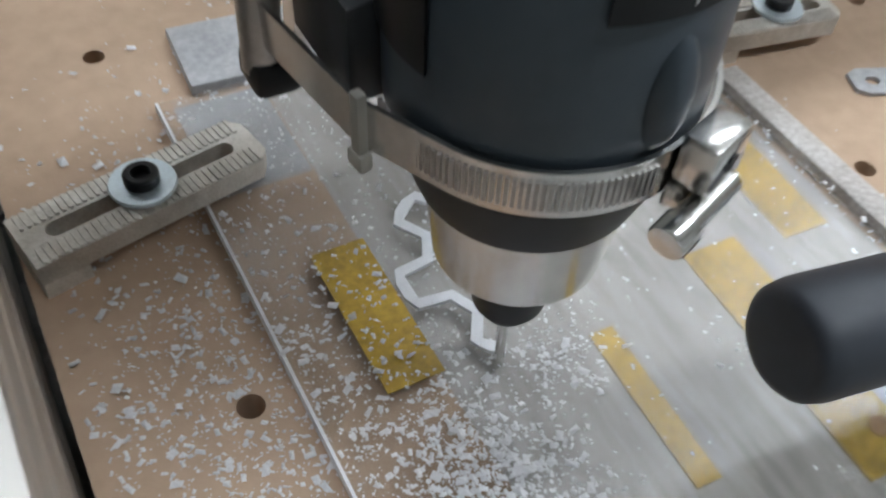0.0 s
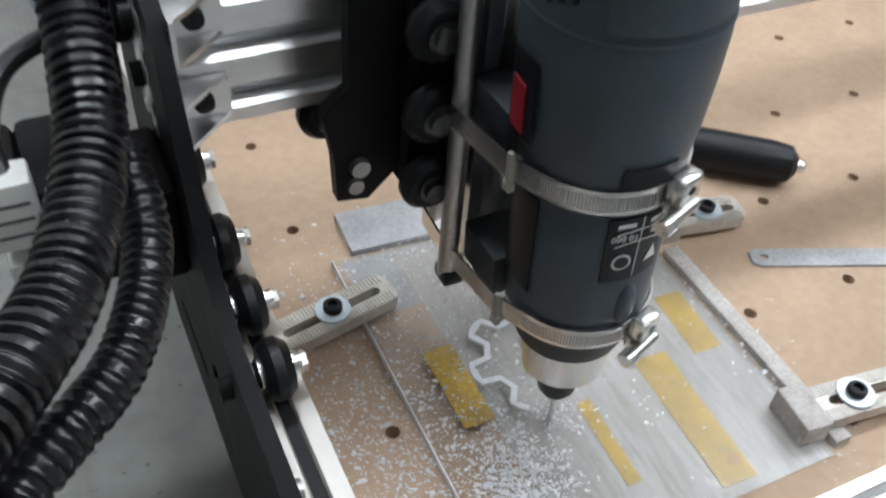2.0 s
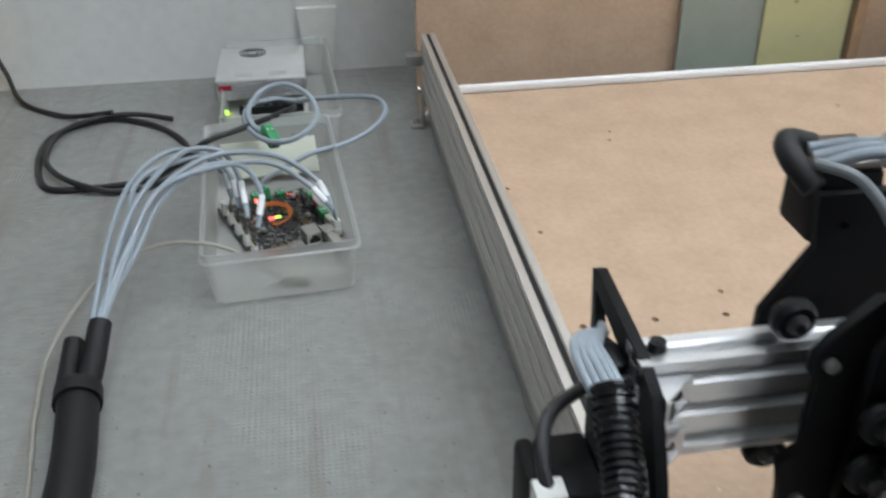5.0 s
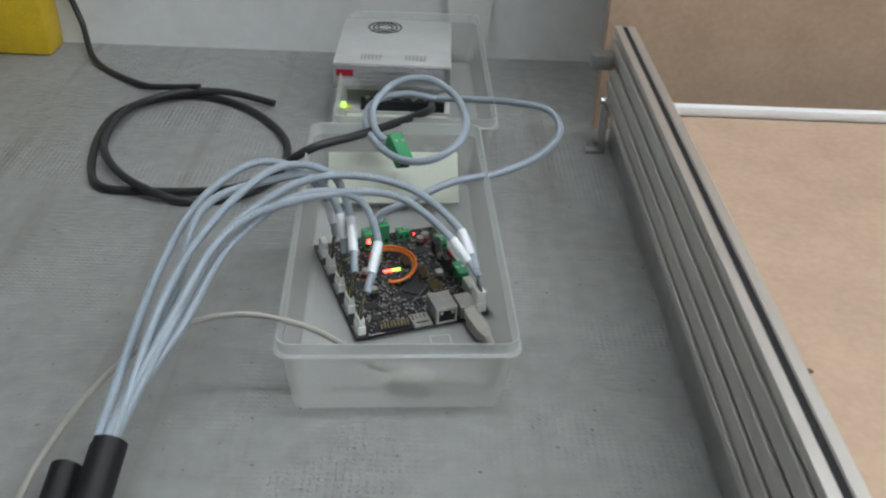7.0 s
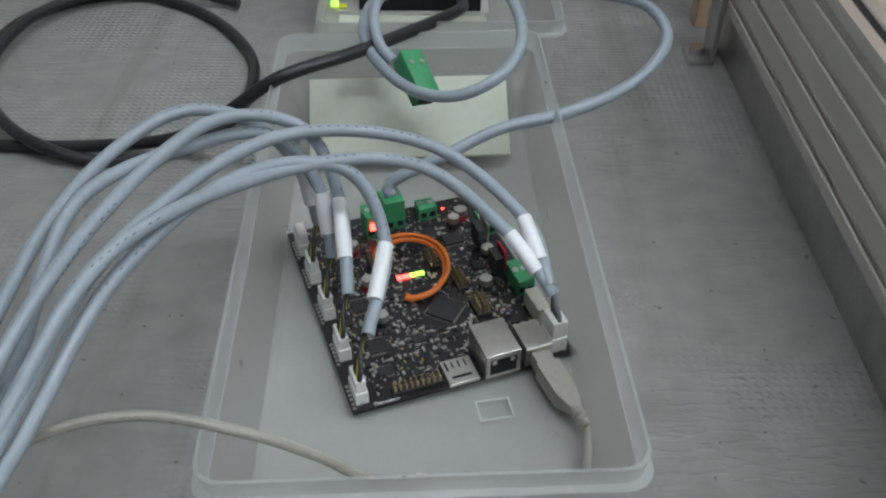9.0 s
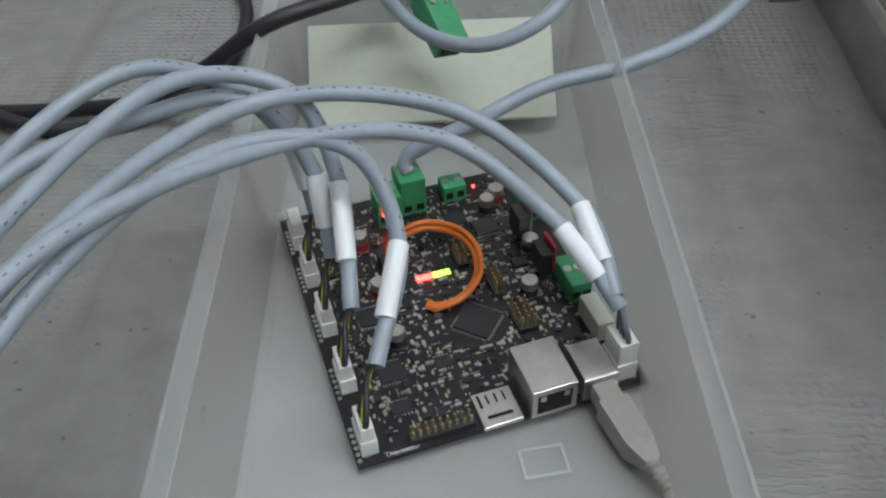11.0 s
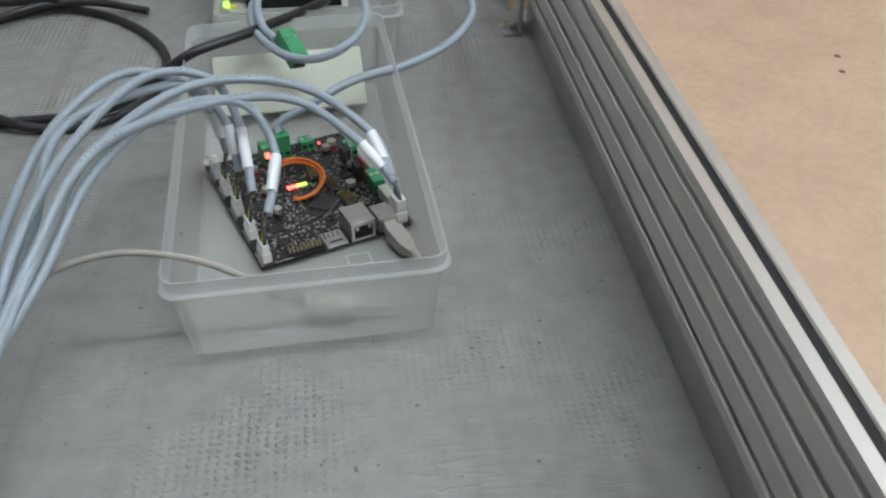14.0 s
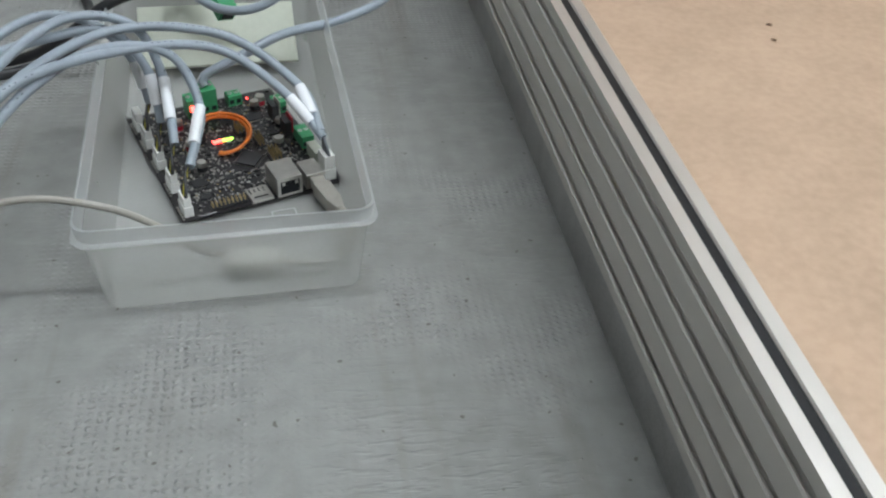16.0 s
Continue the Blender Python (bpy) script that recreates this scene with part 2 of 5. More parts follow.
def tube(bm, pts, r, seg=12, step=0.004, rib=0.0, pitch=0.006):
    line = spline(pts, step)
    up = Vector((0.3, 0.2, 1)).normalized()
    rings, s = [], 0.0
    for i, p in enumerate(line):
        d = (line[min(i + 1, len(line) - 1)] - line[max(i - 1, 0)]).normalized()
        up = (up - d * up.dot(d)).normalized()
        side = d.cross(up)
        if i:
            s += (p - line[i - 1]).length
        rr = r
        if rib:
            ph = (s / pitch) % 1.0
            rr = r + rib * (1 if ph < 0.55 else -1)
        rings.append([bm.verts.new(p + rr * (math.cos(a) * up + math.sin(a) * side)) for a in [2 * math.pi * k / seg for k in range(seg)]])
    for a, b in zip(rings, rings[1:]):
        for k in range(seg):
            bm.faces.new((a[k], a[(k + 1) % seg], b[(k + 1) % seg], b[k]))
    bm.faces.new(list(reversed(rings[0])))
    bm.faces.new(rings[-1])
    return bm


def prism(bm, outline, z0, z1, m=None):
    """An outline in x, y raised from z0 to z1."""
    a = [bm.verts.new((x, y, z0)) for x, y in outline]
    b = [bm.verts.new((x, y, z1)) for x, y in outline]
    n = len(a)
    for i in range(n):
        bm.faces.new((a[i], a[(i + 1) % n], b[(i + 1) % n], b[i]))
    bm.faces.new(list(reversed(a)))
    bm.faces.new(b)
    if m:
        place(bm, a + b, m)
    return bm


def holed(name, outline, holes, z0, z1):
    """A mesh from an outline with holes, raised from z0 to z1."""
    cu = bpy.data.curves.new(name, "CURVE")
    cu.dimensions, cu.fill_mode, cu.extrude = "2D", "BOTH", (z1 - z0) / 2
    for loop in (outline, *holes):
        sp = cu.splines.new("POLY")
        sp.points.add(len(loop) - 1)
        for q, (x, y) in zip(sp.points, loop):
            q.co = (x, y, 0, 1)
        sp.use_cyclic_u = True
    ob = bpy.data.objects.new(name, cu)
    me = bpy.data.meshes.new_from_object(ob)
    me.transform(Matrix.Translation((0, 0, (z0 + z1) / 2)))
    bpy.data.objects.remove(ob)
    bm = bmesh.new()
    bm.from_mesh(me)
    bpy.data.meshes.remove(me)
    return bm


def ring(x, y, r, n=14):
    return [(x + r * math.cos(2 * math.pi * i / n), y + r * math.sin(2 * math.pi * i / n)) for i in range(n)]


def slot(x0, x1, y, r, ang=0.0, n=8):
    """A long hole from x0 to x1 at y, with round ends, turned about the origin."""
    pts = [(x1 + r * math.sin(math.pi * i / n), y + r * -math.cos(math.pi * i / n)) for i in range(n + 1)]
    pts += [(x0 - r * math.sin(math.pi * i / n), y + r * math.cos(math.pi * i / n)) for i in range(n + 1)]
    return pts


def finish(name, bm, mat, smooth=None):
    bmesh.ops.recalc_face_normals(bm, faces=bm.faces[:])
    me = bpy.data.meshes.new(name)
    bm.to_mesh(me)
    bm.free()
    me.materials.append(mat)
    if smooth is not None:
        me.shade_smooth()
        me.set_sharp_from_angle(angle=radians(smooth))
    return new(name, me)


def part(name, bm, mat, parent, label="", smooth=35):
    ob = finish(name, bm, mat, smooth)
    ob.parent = parent
    return tagged(ob, label)


def empty(name, label, category, group="", at=(0, 0, 0)):
    ob = new(name)
    ob.empty_display_size = 0.02
    ob.location = at
    return tagged(ob, label, category, group)


def thing(name, bm, mat, label, category, group="", kind="", smooth=35):
    return tagged(finish(name, bm, mat, smooth), label, category, group, kind)


def B():
    return bmesh.new()


SLOT = [(4.6, 0.0), (2.9, 1.7), (2.9, 2.1), (5.2, 2.1), (5.2, 3.6), (3.0, 6.0)]


RAIL_SLOT = [(3.4, 0.0), (2.5, 0.9), (2.5, 2.0), (5.0, 2.0), (5.0, 3.6), (3.0, 6.0)]


def vslot(w, h, shape=SLOT):
    """The outline of a slotted section, w by h metres, a slot every 20 mm on each face."""
    def face(n):
        pts = []
        for i in range(n):
            c = 10 + 20 * i
            pts += [(c - a, d) for a, d in shape] + [(c + a, d) for a, d in reversed(shape)]
        return pts
    nw, nh = round(w / 0.02), round(h / 0.02)
    W, H = 20 * nw, 20 * nh
    out = [(0, 0)] + face(nw) + [(W, 0)] + [(W - d, s) for s, d in face(nh)] + [(W, H)] + [(W - s, H - d) for s, d in face(nw)] + [(0, H)] + [(d, H - s) for s, d in face(nh)]
    return [(x * w / W, y * h / H) for x, y in out]


def screw(parent, p, d, r=0.0045, h=0.004, mat=None, name="screw"):
    p, d = Vector(p), Vector(d).normalized()
    b = cyl(B(), p, p + d * h, r, r * 0.92, 16)
    cyl(b, p + d * (h - 0.0002), p + d * (h + 0.0004), r * 0.5, seg=6)
    return part(name, b, mat or STEEL, parent)


# ---- the room ----
def room():
    b = box(B(), -2.2, 3.2, 1.25, 1.37, -0.9, 1.9)
    thing("wall_north", b, WALL, "white painted wall behind the workbench", "wall", kind="structure")
    thing("wall_south", box(B(), -2.2, 3.2, -3.12, -3.0, -0.9, 1.9), WALL, "white painted wall", "wall", kind="structure")
    # unseen west wall, greyed to cut the light on the rail's side
    thing("wall_west", box(B(), -2.32, -2.2, -3.12, 1.37, -0.9, 1.9), WALLD, "unseen wall, greyed to dim the rail's left side", "wall", kind="structure")
    thing("wall_east", box(B(), 3.2, 3.32, -3.12, 1.37, -0.9, 1.9), WALL, "white painted wall", "wall", kind="structure")
    thing("floor", box(B(), -2.32, 3.32, -3.12, 1.37, -1.0, -0.9), FLOORM, "grey workshop floor", "floor", kind="structure")
    thing("ceiling", box(B(), -2.32, 3.32, -3.12, 1.37, 1.9, 2.0), CEIL, "white ceiling", "ceiling", kind="structure")
    first = None
    for x, y in ((0.75, -0.62), (2.15, -0.62), (1.35, 0.5), (-0.05, 0.5)):
        if first is None:
            e = empty("ceiling_light", "white fluorescent ceiling light with a lit diffuser", "lamp", "ceiling lights", (x, y, 1.9))
            part("frame", box(B(), -0.62, 0.62, -0.13, 0.13, -0.05, 0.0, 0.004), WHITE, e)
            part("diffuser", box(B(), -0.59, 0.59, -0.10, 0.10, -0.056, -0.05), TUBE, e, "glowing opal diffuser")
            first = e
        else:
            copy_thing(first, pose(x, y, 1.9))


def bench():
    bm = B()
    nx, ny = 60, 60
    x0, x1, y0, y1 = -1.3, 1.6, -0.9, 1.25
    grid = []
    for j in range(ny + 1):
        row = []
        for i in range(nx + 1):
            x, y = x0 + (x1 - x0) * i / nx, y0 + (y1 - y0) * j / ny
            row.append(bm.verts.new((x, y, 0.0)))
        grid.append(row)
    for j in range(ny):
        for i in range(nx):
            bm.faces.new((grid[j][i], grid[j][i + 1], grid[j + 1][i + 1], grid[j + 1][i]))
    e = empty("workbench", "grey painted workbench with a dimpled coated top", "workbench")
    part("worktop", bm, BENCH, e, "grey coated top with small dimples")
    part("core", box(B(), x0, x1, y0, y1 - 0.004, -0.06, -0.004), MDF_EDGE, e, "wooden core board", None)
    for x in (x0 + 0.05, x1 - 0.05):
        for y in (y0 + 0.05, y1 - 0.1):
            part("leg", box(B(), x - 0.03, x + 0.03, y - 0.03, y + 0.03, -0.9, -0.06, 0.003), STEEL_D, e)
    tagged(e, kind="structure")


RAIL_Z0, RAIL_Z1 = 0.043, 0.128
BED = 0.0636


def side_rail(x, name_label):
    e = empty("side_rail", name_label, "rail", "side rails", (x, 0, 0))
    y0, y1 = -0.62, 1.02
    m = pose(0, 0, RAIL_Z0) @ Matrix(((1, 0, 0, 0), (0, 0, 1, y0), (0, 1, 0, 0), (0, 0, 0, 1)))
    part("extrusion", prism(B(), vslot(0.02, 0.08, RAIL_SLOT), 0, y1 - y0, m @ Matrix.Diagonal((1, (RAIL_Z1 - RAIL_Z0) / 0.08, 1, 1))), ALU, e, "long slotted aluminium section", None)
    part("belt", box(B(), 0.0076, 0.0124, y0, y1, RAIL_Z1 - 0.0030, RAIL_Z1 - 0.0012), RUBBER, e, "black toothed belt in the top slot", None)
    for y in (-0.5, 0.995):
        b = box(B(), -0.02, -0.001, y - 0.012, y + 0.012, 0.0, 0.004, 0.0008)
        box(b, -0.005, -0.001, y - 0.012, y + 0.012, 0.0045, 0.05, 0.0008)
        part("foot", b, STEEL_D, e, "bent metal foot")
        screw(e, (-0.012, y, 0.004), (0, 0, 1), 0.006, 0.006)
        screw(e, (-0.005, y, 0.055), (-1, 0, 0), 0.005, 0.004)
    b = box(B(), -0.024, -0.001, 0.992, 1.012, 0.09, 0.106, 0.002)
    part("end_bracket", b, STEEL_D, e)
    part("core", box(B(), 0.0075, 0.0125, y0 + 0.01, y1 - 0.01, 0.0, RAIL_Z0), STEEL_D, e, "packing strip under the section", None)
    return e


HOLES_X = [0.0608, 0.126, 0.191, 0.256, 0.3215, 0.3885, 0.456, 0.523, 0.59, 0.657]
HOLES_Y = [-0.037, 0.033, 0.1015, 0.172, 0.2485, 0.322, 0.396]


def bed():
    holes = []
    for y in HOLES_Y:
        for i, x in enumerate(HOLES_X):
            holes.append(ring(x + random.uniform(-0.001, 0.001), y - 0.016 * (x - 0.06) + random.uniform(-0.001, 0.001), 0.0034))
    for x, y in ((0.2, 0.428), (0.05, 0.66), (0.208, 0.79), (0.2, 0.765), (0.45, 0.62), (0.53, 0.82), (0.33, 0.52), (0.063, 0.56), (0.6, 0.7)):
        holes.append(ring(x, y, 0.0026))
    e = empty("machine_bed", "brown fibreboard machine bed with rows of drilled holes", "machine bed")
    part("board", holed("board", [(0.0235, -0.066), (0.748, -0.066), (0.748, 0.945), (0.0235, 0.945)], holes, BED - 0.018, BED), MDF, e, "", None)
    # added near-black sheet gives the drilled holes their shade
    part("hole_shade_sheet", box(B(), 0.03, 0.742, -0.06, 0.94, BED - 0.022, BED - 0.0185), HOLE_SHADE, e, "added dark sheet for the shade in the holes", None)
    for y in (-0.045, 0.35, 0.92):
        part("cross_beam", box(B(), 0.022, 0.748, y - 0.01, y + 0.01, 0.0, BED - 0.0225, 0.001), ALU_X, e)
    tagged(e, kind="structure")


def cross_members():
    e = empty("rear_cross_member", "aluminium cross member along the back of the bed, its glare painted white", "rail", at=(0, 0.9455, 0))
    # the metal's bright reflection is put into the base colour as white
    part("bar", box(B(), 0.022, 0.748, 0.0, 0.010, BED + 0.0005, BED + 0.0105, 0.0015), GLAREW, e, "metal bar with its bright reflection painted white")
    part("spacer", box(B(), 0.023, 0.747, 0.001, 0.009, 0.0, BED + 0.0003), ALU_X, e, "", None)
    e = empty("front_cross_member", "bright aluminium cross member along the front of the bed", "rail", at=(0, -0.088, 0))
    m = pose(0.021, 0.0, BED - 0.014) @ Matrix(((0, 0, 1, 0), (1, 0, 0, 0), (0, 1, 0, 0), (0, 0, 0, 1)))
    part("extrusion", prism(B(), vslot(0.02, 0.02), 0, 0.727, m), ALU_X, e, "", None)
    part("spacer", box(B(), 0.022, 0.748, 0.001, 0.019, 0.0, BED - 0.0142), ALU_X, e, "", None)


def leaning_boards():
    thing("back_board", box(B(), -0.003, 1.3, 1.045, 1.061, 0.0, 0.75, 0.001), MDF, "large brown fibreboard panel standing behind the machine", "board", smooth=None)
    thing("tinted_sheet", box(B(), 0.387, 0.655, 1.032, 1.036, 0.0, 0.5, 0.0005), GLASSP, "grey green plastic sheet leaning on the panel", "plastic sheet", smooth=None)
    thing("film_strip", box(B(), 0.514, 0.65, 1.0275, 1.0315, 0.0, 0.5, 0.0005), GLASSY, "yellow plastic sheet beside the grey green one", "plastic sheet", smooth=None)
    thing("upright_batten", box(B(), 0.658, 0.674, 1.02, 1.044, 0.0, 0.5, 0.001), MDF_EDGE, "narrow brown wooden batten standing against the panel", "batten", smooth=None)
    thing("side_board", box(B(), 0.80, 0.815, -0.5, 1.02, 0.0, 0.32, 0.001), MDF, "brown fibreboard panel standing beside the machine", "board", smooth=None)


# ---- the workpiece ----
AX, AY = 0.1305, 0.0125
SHEET = BED + 0.0035


def gear_outline(cx, cy, r0, r1, n, a0, a1):
    """Part of a gear's outline, from the angle a0 to a1 in degrees, with a tooth at 180."""
    pts = []
    for k in range(-n, n + 1):
        for f, r in ((-0.31, r0), (-0.19, r1), (-0.07, r1 + 0.0005), (0.07, r1 + 0.0005), (0.19, r1), (0.31, r0)):
            a = 180 + (k + f) * 360 / n
            if a0 <= a <= a1:
                pts.append((cx + r * math.cos(radians(a)), cy + r * math.sin(radians(a))))
    return pts


def workpiece():
    e = empty("acrylic_sheet", "clear acrylic sheet covered in white swarf, being cut", "plastic sheet")
    part("sheet", box(B(), 0.0722, 0.236, -0.053, 0.139, BED + 0.0006, SHEET, 0.0004), ACRYL, e, "", None)
    part("backing_film", box(B(), 0.104, 0.2355, -0.0525, 0.1385, BED + 0.00005, BED + 0.0001), FILM, e, "pale streaked protective film under the sheet", None)
    part("dust_film", box(B(), 0.076, 0.1035, 0.098, 0.1385, BED + 0.00005, BED + 0.0001), FOAM, e, "grey dusty film under the sheet", None)
    for x0, x1, y0, y1, w in ((0.089, 0.104, 0.0205, 0.066, 0), (0.180, 0.198, -0.047, 0.026, -2), (0.142, 0.149, -0.030, 0.0155, -2), (0.2135, 0.229, 0.0185, 0.057, -3)):
        m = pose((x0 + x1) / 2, (y0 + y1) / 2, 0, 0, 0, w) @ pose(-(x0 + x1) / 2, -(y0 + y1) / 2, 0)
        zt = SHEET + 0.0001 if x0 < 0.1 else BED + 0.00015
        part("tape", box(B(), x0, x1, y0, y1, zt, zt + 0.0003, 0, m), TAPE, e, "strip of yellow adhesive tape", None)
    # brown disc paints the shaded bed hole that shows through the tape
    part("hole_shadow", cyl(B(), (0.1915, -0.037, BED + 0.0005), (0.1915, -0.037, BED + 0.0007), 0.0028, seg=18), MDF_EDGE, e, "brown disc for a drilled hole's shade under the tape", None)
    # the left edge catches the light, painted as a thin white strip
    part("sheet_edge", box(B(), 0.0712, 0.0720, -0.053, 0.139, BED + 0.0003, SHEET + 0.0002), DUST_AND_GLINT, e, "cut edge with its highlight painted pale", None)
    # part of the gear already cut, its groove filled with white powder
    pts = gear_outline(0.1385, 0.0455, 0.0235, 0.0318, 7, 70, 236)
    b = B()
    w = 0.0016
    line = [Vector((x, y, 0)) for x, y in pts]
    left, right = [], []
    for i, p in enumerate(line):
        d = (line[min(i + 1, len(line) - 1)] - line[max(i - 1, 0)]).normalized()
        s = Vector((-d.y, d.x, 0)) * w
        left.append(p + s)
        right.append(p - s)
    prism(b, [(p.x, p.y) for p in left + right[::-1]], SHEET + 0.0001, SHEET + 0.0012)
    part("cut_groove", b, DUST_AND_GLINT, e, "white powdery groove of a half cut gear", None)
    b = box(B(), 0.2375, 0.2465, -0.05, 0.082, BED + 0.0002, BED + 0.005, 0.0006)
    thing("wooden_strip", b, DUSTY, "dusty wooden strip along the edge of the acrylic sheet", "strip")
    b = box(B(), 0.0835, 0.156, 0.1402, 0.171, BED + 0.0002, BED + 0.0045, 0.0006, pose(0.1, 0.15, 0, 0, 0, -3) @ pose(-0.1, -0.15, 0))
    thing("scrap_plate", b, FOAM, "grey dusty plastic plate lying behind the acrylic sheet", "plate")


def chip_mesh(n, spots, size, seed, z):
    rnd = random.Random(seed)
    verts, faces = [], []
    for _ in range(n):
        cx, cy, sx, sy, wgt = rnd.choices(spots, [s[4] for s in spots])[0]
        x, y = rnd.gauss(cx, sx), rnd.gauss(cy, sy)
        if not (0.026 < x < 0.4 and -0.064 < y < 0.3):
            continue
        if any(abs(x - hx) < 0.004 and abs(y + 0.016 * (hx - 0.06) - hy) < 0.004 for hx in HOLES_X[:4] for hy in HOLES_Y[:3]) and x < 0.072:
            continue
        on = 0.0722 < x < 0.236 and -0.053 < y < 0.139
        zz = (SHEET if on else BED) + 0.0002 + abs(rnd.gauss(0, z))
        s = size * rnd.lognormvariate(0, 0.4)
        q = Euler((rnd.uniform(-0.7, 0.7), rnd.uniform(-0.7, 0.7), rnd.uniform(0, 6.3))).to_matrix()
        k = len(verts)
        a = rnd.uniform(0.45, 0.9)
        for px, py, pz in ((-1, -a, 0), (1, -a * 0.7, 0.1), (1, a, 0), (-1, a * 0.8, 0.25), (0, 0, 0.5)):
            v = q @ Vector((px * s, py * s, pz * s))
            verts.append((x + v.x, y + v.y, zz + max(v.z, 0) * 0.8))
        faces += [(k, k + 1, k + 4), (k + 1, k + 2, k + 4), (k + 2, k + 3, k + 4), (k + 3, k, k + 4), (k + 3, k + 2, k + 1, k)]
    return verts, faces


def swarf():
    spots = [(0.068, 0.03, 0.025, 0.035, 3.5), (0.098, -0.012, 0.012, 0.014, 4.0), (0.11, 0.025, 0.015, 0.025, 0.6), (0.05, 0.02, 0.02, 0.03, 1.6), (AX, AY, 0.007, 0.007, 0.5), (0.15, 0.05, 0.04, 0.04, 0.5), (0.06, 0.10, 0.03, 0.03, 0.8), (0.10, 0.12, 0.03, 0.03, 1.2), (0.24, 0.02, 0.006, 0.05, 0.8), (0.2, 0.05, 0.09, 0.09, 0.3)]
    me = bpy.data.meshes.new("swarf")
    v, f = chip_mesh(2400, spots, 0.00068, 5, 0.0005)
    me.from_pydata(v, [], f)
    me.materials.append(SWARF)
    tagged(new("swarf", me), "loose white plastic chips scattered over bed and sheet", "swarf", kind="stuff")
    me = bpy.data.meshes.new("powder")
    v, f = chip_mesh(4800, [(a, b, c * 0.9, d * 0.9, w) for a, b, c, d, w in spots], 0.0003, 9, 0.0002)
    me.from_pydata(v, [], f)
    me.materials.append(SWARF)
    tagged(new("cutting_powder", me), "fine white cutting dust around the tool", "dust", kind="stuff")


def clamp(x, y, ang, length, bolt, label, z=None, block=False):
    """A slotted step clamp: a bar with a long slot, a washer and a bolt."""
    z = BED if z is None else z
    e = empty("slotted_clamp", label, "clamp", "hold-down clamps", (x, y, z))
    e.rotation_euler = (0, 0, radians(ang))
    h = length / 2
    bm = holed("bar", [(-h, -0.0095), (h - 0.003, -0.0095), (h, -0.006), (h, 0.006), (h - 0.003, 0.0095), (-h, 0.0095)], [slot(-h * 0.72, h * 0.72, 0, 0.0026)], 0.005, 0.0115)
    part("bar", bm, CLAMP, e, "dusty metal bar with a long slot", None)
    n = int(length / 0.0019)
    for s in (-1, 1):
        b = B()
        for i in range(n):
            u = -h + 0.002 + i * (length - 0.004) / n
            box(b, u, u + 0.001, s * 0.0065 - 0.0028, s * 0.0065 + 0.0028, 0.0116, 0.0121)
        tagged(part("knurling", b, CLAMP, e, "fine grip ridges", None), kind="stuff")
    part("rest", box(B(), -h, -h + 0.012, -0.0095, 0.0095, 0.0, 0.0049), CLAMP, e, "", None)
    part("washer", lathe(B(), [(0.0042, 0.0122), (0.0085, 0.0122), (0.0088, 0.0128), (0.0085, 0.0137), (0.0042, 0.0137)], 28, pose(bolt, 0, 0)), ZINC, e, "bluish zinc washer")
    part("bolt", lathe(B(), [(0.0030, 0.0), (0.0030, 0.0137), (0.0046, 0.0138), (0.0046, 0.0165), (0.0040, 0.017), (0.0026, 0.017), (0.0024, 0.0145)], 20, pose(bolt, 0, 0)), TOOLBLACK, e, "black socket head bolt")
    if block:
        part("end_block", box(B(), -h - 0.014, -h - 0.0002, -0.012, 0.012, 0.0, 0.014, 0.001), DUSTY, e, "dusty block at the end")
    return e


def bed_things():
    clamp(0.0575, 0.0995, 12, 0.066, 0.0, "slotted metal clamp holding the sheet with a zinc washer")
    clamp(0.2715, -0.037, -6, 0.068, -0.0135, "slotted metal clamp with a dusty block at its end", block=True)
    clamp(0.268, 0.0945, -9, 0.052, 0.004, "slotted metal clamp lying behind the acrylic sheet")
    m = pose(0.2855, 0.0608, BED, 0, 0, -21)
    b = holed("ruler", [(0, -0.0065), (0.15, -0.0065), (0.15, 0.0065), (0, 0.0065), (-0.004, 0.004), (-0.004, -0.004)], [slot(0.003, 0.004, 0, 0.002)], 0.0002, 0.0014)
    for i in range(140):
        box(b, 0.008 + i * 0.001, 0.0083 + i * 0.001, 0.0015 if i % 5 else -0.001, 0.0064, 0.00142, 0.00152)
    place(b, b.verts[:], m)
    thing("steel_ruler", b, FOAM, "dull steel ruler lying on the bed", "ruler", smooth=None)
    e = empty("screwdriver_handle", "black plastic tool handle with a metal end lying on the bed", "hand tool", at=(0.318, 0.128, BED + 0.0135))
    e.rotation_euler = (0, radians(90), radians(-38))
    part("grip", lathe(B(), [(0.004, -0.042), (0.0105, -0.040), (0.0125, -0.03), (0.0125, 0.02), (0.011, 0.032), (0.006, 0.036)], 14), TOOLBLACK, e)
    part("tip", lathe(B(), [(0.0042, 0.036), (0.0042, 0.039), (0.003, 0.041)], 14), STEEL, e, "small bright metal end")


# ---- the gantry ----
BEAM_Z0, BEAM_Z1, BEAM_Y = 0.193, 0.255, 0.1025


